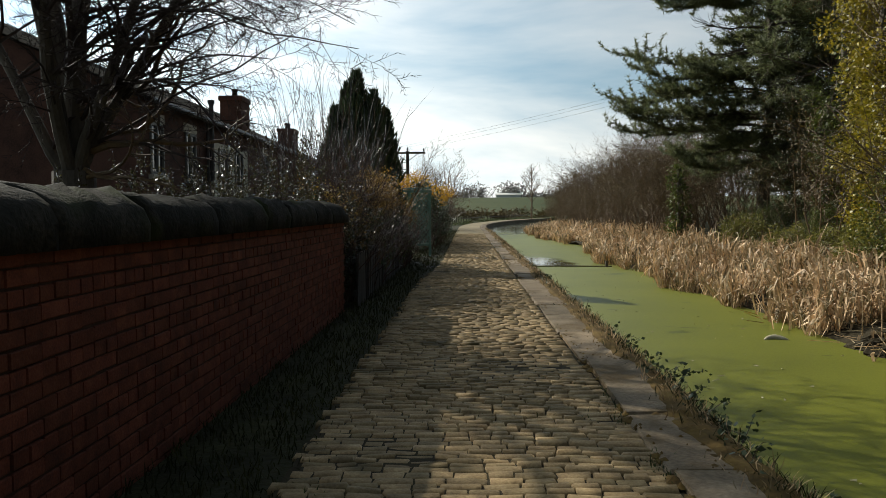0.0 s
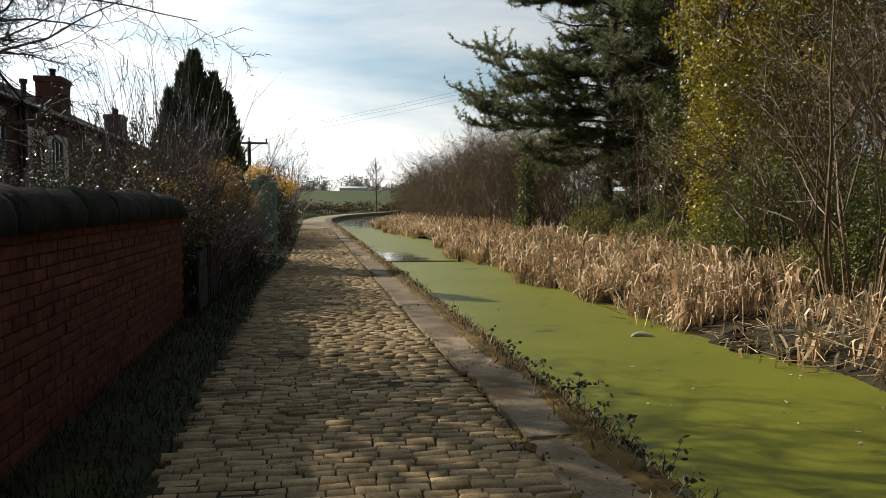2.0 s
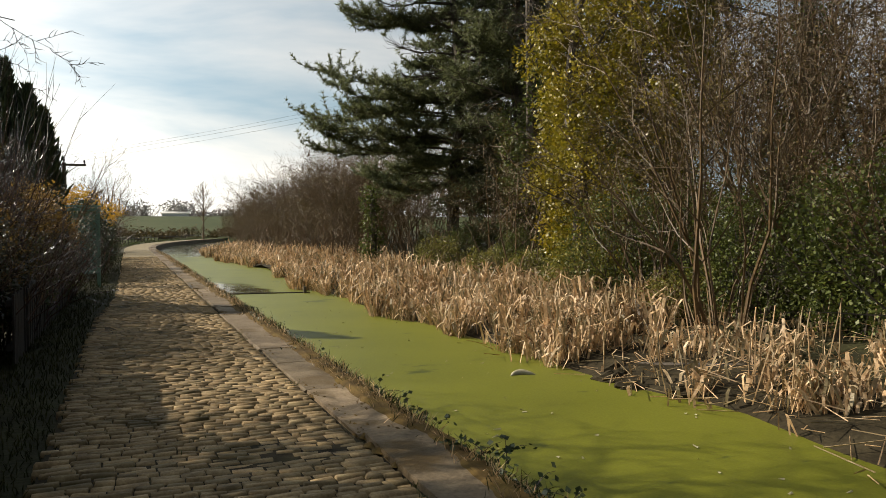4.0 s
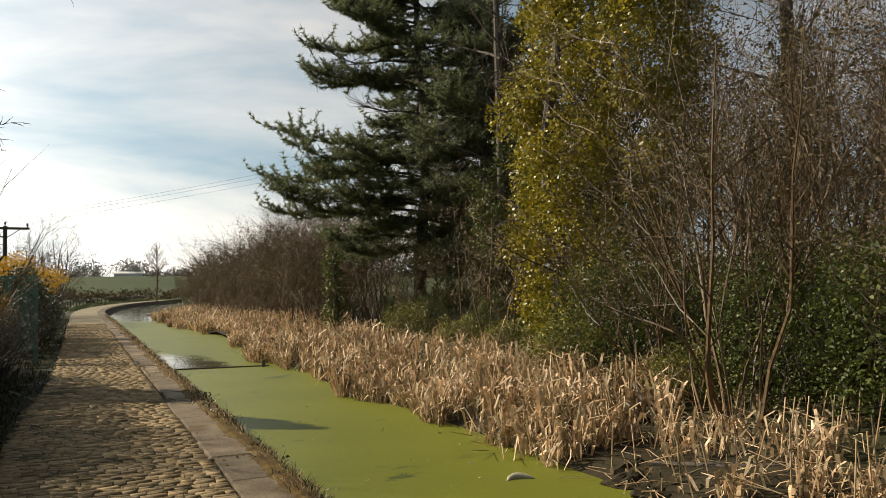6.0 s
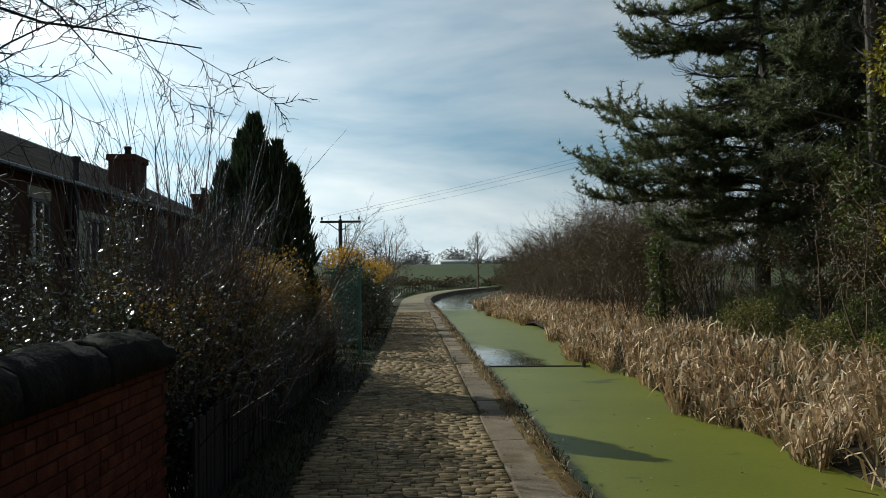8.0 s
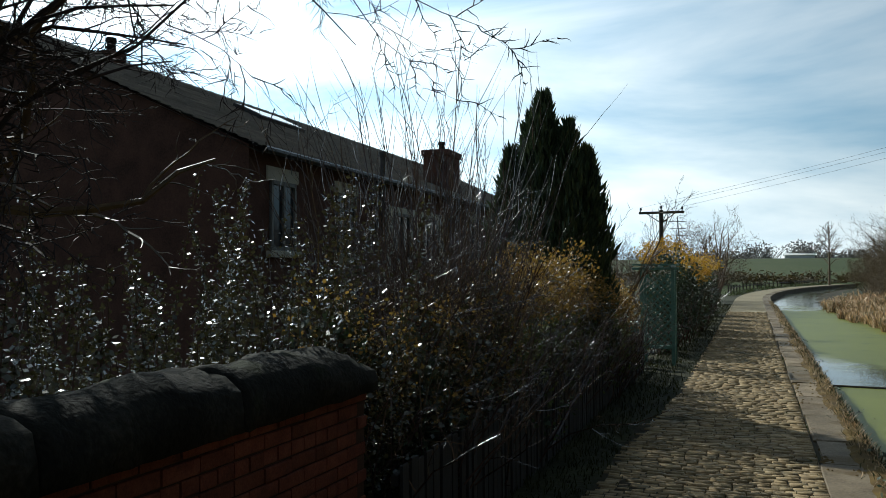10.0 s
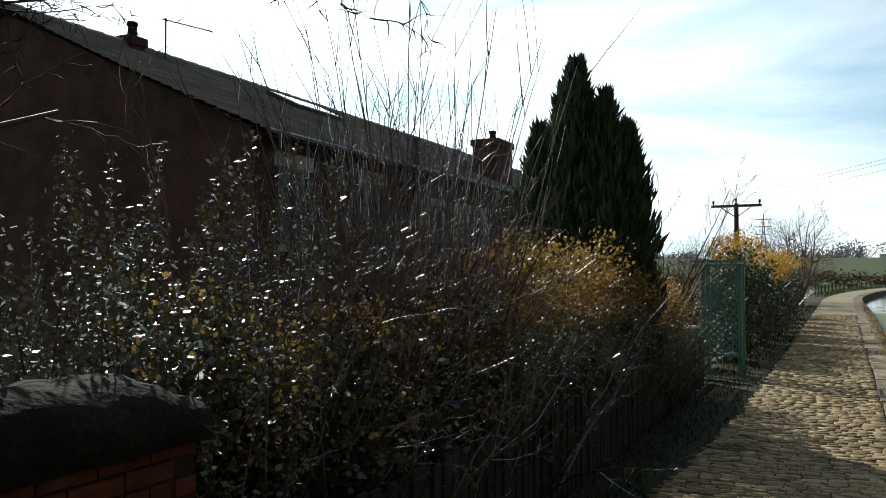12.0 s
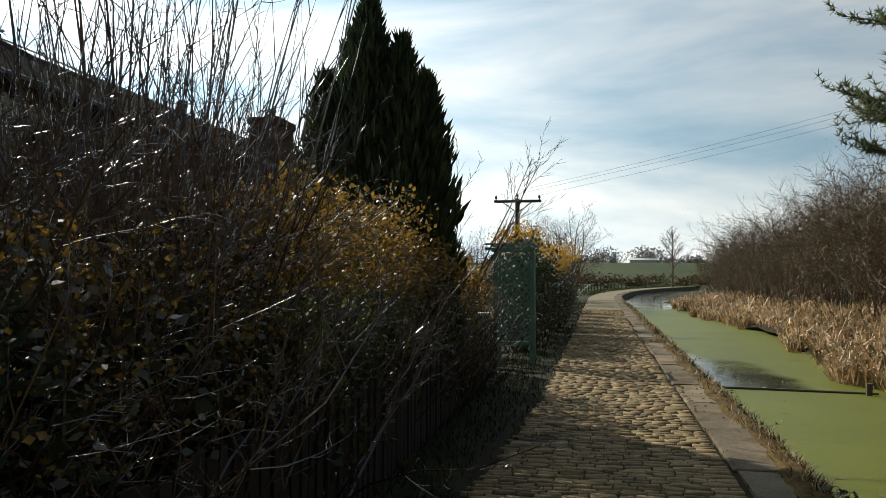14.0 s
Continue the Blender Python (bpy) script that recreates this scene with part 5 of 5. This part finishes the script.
    for i in range(26):
        y = 72 + i * 2.2
        p = Vector((-1.4 + bend(y), y, ground_height(-1.4 + bend(y), y)))
        part("post", Geo().box((p.x - 0.05, p.y - 0.05, p.z - 0.2), (p.x + 0.05, p.y + 0.05, p.z + 0.75), 0.01), POLE_WOOD, fence)
        if prev is not None:
            part("rail", Geo().tube([prev + Vector((0, 0, 0.55)), p + Vector((0, 0, 0.55))], [0.04, 0.04], 4), POLE_WOOD, fence)
        prev = p


build_distance()


# ---- loose things in and by the water ----
def build_small():
    rng = random.Random(111)
    tagged(part("floating_boom", Geo().tube([Vector((1.6, 24.86, WATER_Z + 0.01)), Vector((2.9, 24.74, WATER_Z + 0.015)), Vector((4.3, 24.6, WATER_Z + 0.01))], [0.022, 0.022, 0.02], 8, True), POLE_WOOD, None),
           "dark floating pole lying across the canal", "pole")
    stake = Geo().tube([Vector((4.12, 24.5, -0.9)), Vector((4.14, 24.5, -0.16))], [0.05, 0.045], 8, True)
    tagged(part("stake", stake, POLE_WOOD, None), "short wooden stake standing at the reed edge", "stake")
    lump = Geo()
    pts = []
    for i in range(7):
        t = i / 6
        pts.append(Vector((3.86 + 0.3 * t, 11.55 + 0.06 * math.sin(t * 4), WATER_Z - 0.005 + 0.02 * math.sin(t * 3.1))))
    lump.tube(pts, [0.008, 0.03, 0.04, 0.045, 0.04, 0.028, 0.008], 8)
    tagged(part("floating_stone", lump, LITTER, None, smooth=True), "pale smooth lump floating in the duckweed", "debris")
    bits = Geo()
    for _ in range(150):
        y = rng.uniform(5, 30)
        x = rng.uniform(2.0, bank(y) - 0.1)
        p = Vector((x, y, WATER_Z + 0.006))
        a = rng.uniform(0, 6.283)
        d, s = Vector((math.cos(a), math.sin(a), 0)), Vector((-math.sin(a), math.cos(a), 0))
        ln, w = rng.uniform(0.008, 0.03), rng.uniform(0.004, 0.009)
        if rng.random() < 0.12:
            ln *= 2
        bits.quad(p - d * ln - s * w, p + d * ln - s * w, p + d * ln + s * w + Vector((0, 0, 0.01)), p - d * ln + s * w)
    tagged(part("floating_leaves", bits, LITTER, None), "scattered pale dead leaves on the duckweed", "leaves", kind="stuff")
    for x, y, r in ((4.85, 10.9, 0.2), (5.15, 11.15, 0.26), (4.75, 10.45, 0.16), (5.4, 10.75, 0.22), (5.0, 9.9, 0.2), (5.3, 9.3, 0.22)):
        hump = Geo()
        off = rng.uniform(0, 50)
        for i in range(6):
            for k in range(14):
                a, e = 6.283 * k / 14, 1.45 * i / 5
                rr = r * (1 + 0.6 * noise.noise((math.cos(a) * 1.6 + off, math.sin(a) * 1.6, e * 2)))
                hump.v.append((x + math.cos(a) * math.cos(e) * rr * 1.3, y + math.sin(a) * math.cos(e) * rr, WATER_Z - 0.03 + math.sin(e) * rr * 0.6))
        for i in range(5):
            for k in range(14):
                a, c = i * 14 + k, i * 14 + (k + 1) % 14
                hump.f.append((a, c, c + 14, a + 14))
        hump.f.append(tuple(70 + k for k in range(14)))
        tagged(part("mud_hummock", hump, MUD, None), "dark muddy hummock of rotted reed roots at the water", "mud", "mud hummocks")
    # dead branch leaning out of the reeds
    br = Geo()
    br.tube([Vector((6.0, 11.6, -0.2)), Vector((6.6, 12.9, 0.1)), Vector((7.5, 14.4, 0.35)), Vector((8.0, 15.0, 0.5))], [0.04, 0.035, 0.03, 0.015], 6)
    tagged(part("dead_branch", br, BARK, None), "dark dead branch leaning over the reeds", "branch")
    cut = Geo().tube([Vector((7.62, 14.5, 0.02)), Vector((7.85, 14.75, 0.16))], [0.035, 0.03], 8, True)
    tagged(part("broken_stick", cut, LITTER, None), "pale broken end of a stick among the reeds", "stick")
    log = Geo().tube([Vector((5.2, 11.2, -0.28)), Vector((5.7, 10.4, -0.22)), Vector((6.4, 9.8, -0.15))], [0.07, 0.09, 0.06], 8)
    tagged(part("log", log, BARK, None), "dark rotting log on the muddy bank", "log")
    # grass along the kerb, verge and joints
    gr, dry, mo, tuft = Geo(), Geo(), Geo(), Geo()

    def blade(geo, p, h, w, lean=0.35):
        d = Vector((rng.gauss(0, lean), rng.gauss(0, lean), 1)).normalized()
        s = Vector((rng.gauss(0, 1), rng.gauss(0, 1), 0)).normalized() * w
        m = p + d * h * 0.6
        t = m + (d + Vector((rng.gauss(0, 0.5), rng.gauss(0, 0.5), -0.3))).normalized() * h * 0.45
        n = len(geo.v)
        geo.v += [tuple(p - s), tuple(p + s), tuple(m + s * 0.8), tuple(m - s * 0.8), tuple(t)]
        geo.f += [(n, n + 1, n + 2, n + 3), (n + 3, n + 2, n + 4)]
    for _ in range(9000):
        y = 3.5 + 50 * rng.random() ** 1.6
        x = 1.6 + abs(rng.gauss(0, 0.07)) if rng.random() < 0.7 else 1.6 - abs(rng.gauss(0, 0.08))
        if noise.noise((y * 0.8, 4.0, 0)) < -0.1 and rng.random() < 0.7:
            continue
        z = 0.02 if x < 1.64 else 0.02 - 1.2 * (x - 1.64)
        h = rng.uniform(0.04, 0.14)
        blade(dry if rng.random() < 0.55 else gr, Vector((x, y, z)), h, 0.003 + 0.004 * y / 40, 0.7)
    for _ in range(15000):
        y = 3.0 + 52 * rng.random() ** 1.5
        x = rng.uniform(-1.48, -0.66 + 0.28 * smoothstep(15, 22, y))
        if x > -0.8 and rng.random() < 0.5:
            continue
        blade(gr, Vector((x, y, -0.035)), rng.uniform(0.03, 0.1), 0.003 + 0.004 * y / 30)
    for _ in range(4200):
        y = 4.5 + 22 * rng.random() ** 1.6
        x = 1.12 + rng.gauss(0, 0.045) if rng.random() < 0.65 else rng.uniform(-0.6, 1.1)
        if noise.noise((x * 2, y * 1.3, 9.0)) < 0.12:
            continue
        blade(tuft, Vector((x, y, -0.005)), rng.uniform(0.015, 0.055), 0.0035)
    # bramble trails over the edge
    for cy in (5.4, 6.2, 7.0, 7.6, 8.6, 9.3, 10.4, 12.0, 13.5, 14.5, 15.5, 16.2, 17.2, 19.0, 20.8, 22.0, 24.5, 25.0, 28.0, 31.0):
        plant = thing("bramble", "low bramble trailing over the canal edge", "plant", (1.62, cy, -0.04), "brambles on the edge")
        lf = Geo()
        for _ in range(11 if cy < 10 else 7):
            stem = Geo()
            p = Vector((1.62 + rng.gauss(0, 0.05), cy + rng.gauss(0, 0.25), -0.03))
            d = Vector((rng.uniform(-0.1, 0.3), rng.gauss(0, 0.7), rng.uniform(0.2, 0.7))).normalized()
            pts = [p]
            for i in range(7):
                d = (d + Vector((rng.gauss(0, 0.14), rng.gauss(0, 0.14), -0.22))).normalized()
                pts.append(pts[-1] + d * rng.uniform(0.025, 0.05))
            stem.tube(pts, [0.004 - 0.0004 * i for i in range(8)], 3)
            part("trail", stem, TWIG_DARK, plant)
            for q in pts[1:]:
                for _ in range(3 if cy < 10 else 1):
                    if rng.random() < 0.6:
                        lf.leaf(q + Vector((rng.gauss(0, 0.02), rng.gauss(0, 0.02), rng.gauss(0, 0.015))), rng.uniform(0.025, 0.055), rng)
        part("foliage", lf, CYPRESS, plant)
    for _ in range(1100):
        y = 4.0 + 27 * rng.random() ** 1.5
        if noise.noise((y * 0.5, 7.0, 0)) < -0.12:
            continue
        x = 1.6 - abs(rng.gauss(0, 0.13)) if rng.random() < 0.8 else 1.14 + abs(rng.gauss(0, 0.03))
        r = rng.uniform(0.015, 0.07)
        c = Vector((x, y, 0.022))
        n = len(mo.v)
        mo.v.append((c.x, c.y, c.z + 0.014))
        k = 7
        for i in range(k):
            a = 6.283 * i / k
            rr = r * rng.uniform(0.7, 1.2)
            mo.v.append((c.x + math.cos(a) * rr * 0.8, c.y + math.sin(a) * rr * 1.3, c.z - 0.012))
        mo.f += [(n, n + 1 + i, n + 1 + (i + 1) % k) for i in range(k)]
    tagged(part("verge_grass", gr, VERGE, None), "short green grass on the verge and in joints", "grass", kind="stuff")
    tagged(part("joint_grass", tuft, GRASS, None), "small tufts of green grass in the path joints", "grass", kind="stuff")
    tagged(part("edge_grass", dry, STRAW, None), "dry straw grass hanging over the canal edge", "grass", kind="stuff")
    tagged(part("moss_patches", mo, MOSS, None), "brown moss and soil on the stone coping", "moss", kind="stuff")
    # palings between the wall's end and the trellis
    fence = thing("paling_fence", "dark weathered wooden paling fence under the hedge", "fence", (-1.35, 17.0, -0.1))
    y = 12.5
    board = Geo().box((-0.009, -0.045, 0), (0.009, 0.045, 0.8), 0.004)
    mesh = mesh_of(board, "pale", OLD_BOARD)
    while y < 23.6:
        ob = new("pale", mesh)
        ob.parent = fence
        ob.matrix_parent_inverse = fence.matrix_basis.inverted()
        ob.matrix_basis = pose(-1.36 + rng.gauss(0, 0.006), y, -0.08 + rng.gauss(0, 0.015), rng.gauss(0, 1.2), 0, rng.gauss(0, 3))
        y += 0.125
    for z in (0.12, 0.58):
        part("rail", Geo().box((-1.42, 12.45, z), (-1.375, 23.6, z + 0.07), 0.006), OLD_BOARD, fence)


build_small()


# ---- pieces: setts, kerb slabs, bricks, coping stones ----
def build_setts():
    rng = random.Random(121)
    shapes = []
    for k in range(10):
        g = Geo()
        x, y = 0.5, 0.5
        j = lambda: rng.uniform(-0.04, 0.04)
        low = [(-x, -y, -0.6), (x, -y, -0.6), (x, y, -0.6), (-x, y, -0.6)]
        mid = [(-x + j(), -y + j(), 0.2), (x + j(), -y + j(), 0.2), (x + j(), y + j(), 0.2), (-x + j(), y + j(), 0.2)]
        top = [(-x * 0.93 + j(), -y * 0.78 + j(), 0.85 + j()), (x * 0.93 + j(), -y * 0.78 + j(), 0.85 + j()), (x * 0.93 + j(), y * 0.78 + j(), 0.85 + j()), (-x * 0.93 + j(), y * 0.78 + j(), 0.85 + j())]
        g.v = low + mid + top + [(j(), j(), 1.0)]
        for r in (0, 4):
            for i in range(4):
                a, c = r + i, r + (i + 1) % 4
                g.f.append((a, c, c + 4, a + 4))
        g.f += [(8 + i, 8 + (i + 1) % 4, 12) for i in range(4)]
        shapes.append((g, mesh_of(g, "sett", SETT, True)))
    joined = Geo()
    y, count, row = -2.0, 0, 0
    while y < 46:
        depth = rng.uniform(0.066, 0.093)
        x = -0.7 + 0.26 * smoothstep(15, 22, y) + rng.uniform(-0.08, 0.03)
        edge = 1.14 if y < 8.2 else 1.1
        while x < edge - 0.05:
            w = min(rng.uniform(0.1, 0.215), edge - x)
            if edge - x - w < 0.07:
                w = edge - x
            wave = 0.03 * math.sin(x * 1.7 + y * 0.35) + 0.008 * math.sin(x * 5 + y) + rng.gauss(0, 0.005)
            cx, cy = x + w / 2, y + depth / 2 + wave
            h = 0.026 + rng.uniform(-0.007, 0.009) + 0.02 * noise.noise((cx * 1.1, cy * 0.8, 0))
            m = pose(cx, cy, -0.012, rng.gauss(0, 3.2), rng.gauss(0, 2.0), rng.gauss(0, 1.2)) @ Matrix.Diagonal((w - 0.007, depth - 0.007, h, 1))
            geo, mesh = rng.choice(shapes)
            if 4.7 < y and count < 300:
                ob = new("sett", mesh)
                ob.parent = pavement
                ob.matrix_basis = m
                count += 1
            else:
                n = len(joined.v)
                joined.v += [tuple(m @ Vector(v)) for v in geo.v]
                joined.f += [tuple(i + n for i in f) for f in geo.f]
            x += w
        y += depth
        row += 1
    tagged(part("setts", joined, SETT_FAR, pavement, smooth=True), kind="stuff")


build_setts()


def build_kerb():
    rng = random.Random(131)
    y = -3.0
    while y < 59.9:
        ln = rng.uniform(0.9, 1.7)
        if y < 8.2 < y + ln + 0.4:
            ln = 8.22 - y
        x0, x1 = (1.15, 1.58) if y < 8.2 else (1.11, 1.53)
        x0 += rng.gauss(0, 0.012)
        x1 += rng.gauss(0, 0.02)
        top = 0.024 + rng.gauss(0, 0.006)
        g = Geo().box((x0, y + 0.006, -0.42), (x1, y + ln - 0.006, top), 0.014)
        g.v = [(a + rng.gauss(0, 0.006), b + rng.gauss(0, 0.005), c + (rng.gauss(0, 0.004) if c > 0 else 0)) for a, b, c in g.v]
        part("slab", g, KERB, kerb, smooth=False)
        y += ln
    # earth and moss lodged along the water side
    earth = Geo()
    ys = [-3 + i * 0.09 for i in range(700)]
    for y in ys:
        w = 0.05 * noise.noise((y * 1.1, 0, 0)) + 0.03 * noise.noise((y * 5, 0, 2))
        k = 0.02 * noise.noise((y * 7, 1, 0))
        w += 0.09 * noise.noise((y * 0.7, 4, 0))
        earth.v += [(1.4 + 1.3 * w, y, 0.012), (1.5 + w, y, 0.046 + k), (1.62 + 0.6 * w, y, 0.036 + k), (1.7 + w * 0.5, y, -0.06), (1.66, y, -0.4)]
    for i in range(len(ys) - 1):
        for q in range(4):
            earth.f.append((i * 5 + q, i * 5 + q + 1, i * 5 + q + 6, i * 5 + q + 5))
    part("earth_strip", earth, MOSS, kerb, "brown moss and earth along the coping")
    # canal wall under the slabs
    part("footing", Geo().box((1.2, -6, -1.0), (1.56, 62, -0.4)), KERB, kerb)


build_kerb()


def build_wall():
    rng = random.Random(141)
    L, H, joint = 0.225, 0.065, 0.01
    g = Geo().box((-0.05, 0, 0), (0, L - joint, H), 0.004)
    long_mesh = mesh_of(g, "brick", BRICK)
    h = Geo().box((-0.05, 0, 0), (0, L / 2 - joint / 2 - joint / 2, H), 0.004)
    head_mesh = mesh_of(h, "brick", BRICK)
    joined = Geo()
    z, course, count = -0.1, 0, 0
    while z < WALL_TOP - 0.03:
        header = course % 4 == 2
        step = L / 2 if header else L
        y = WALL_END - step - (L / 2 if course % 2 and not header else 0)
        while y > -6.5:
            m = pose(WALL_X + rng.gauss(0, 0.0025), y, z + rng.gauss(0, 0.0015), 0, 0, rng.gauss(0, 0.4))
            if 4.4 < y < 8.6 and z > 0.25 and count < 300:
                ob = new("brick", head_mesh if header else long_mesh)
                ob.parent = wall
                ob.matrix_basis = m
                count += 1
            else:
                src = h if header else g
                n = len(joined.v)
                joined.v += [tuple(m @ Vector(v)) for v in src.v]
                joined.f += [tuple(i + n for i in f) for f in src.f]
            y -= step
        z += H + joint
        course += 1
    tagged(part("bricks", joined, BRICK_FAR, wall), kind="stuff")
    y = WALL_END + 0.03
    while y > -6.5:
        ln = rng.uniform(0.8, 1.3)
        gg = Geo()
        xc, half, top = WALL_X - 0.15, 0.21, 0.262 + rng.uniform(-0.012, 0.014)
        outline = ((-half, 0), (half, 0), (half + 0.004, 0.1), (half * 0.88, 0.18), (half * 0.55, 0.232), (half * 0.05, top), (-half * 0.5, top * 0.94), (-half * 0.88, 0.16), (-half, 0.08))
        k, secs = len(outline), 14
        for s in range(secs + 1):
            yy = y - ln + (ln - 0.01) * s / secs
            worn = 1.0 - 0.45 * smoothstep(WALL_END - 0.3, WALL_END + 0.03, yy)
            for a, b in outline:
                shrink = 0.985 if s in (0, secs) else 1.0
                chip = rng.gauss(0, 0.007) + 0.03 * noise.noise((a * 4, yy * 2.2, 5)) + 0.018 * noise.noise((a * 9, yy * 7, 2)) if b else 0
                gg.v.append((xc + a * shrink + rng.gauss(0, 0.008), yy + rng.gauss(0, 0.004), WALL_TOP + b * shrink * worn + chip))
        for s in range(secs):
            for i in range(k):
                a, c = s * k + i, s * k + (i + 1) % k
                gg.f.append((a, a + k, c + k, c))
        gg.f.append(tuple(range(k)))
        gg.f.append(tuple(secs * k + i for i in reversed(range(k))))
        part("coping_stone", gg, COPING, wall, smooth=True)
        y -= ln


build_wall()
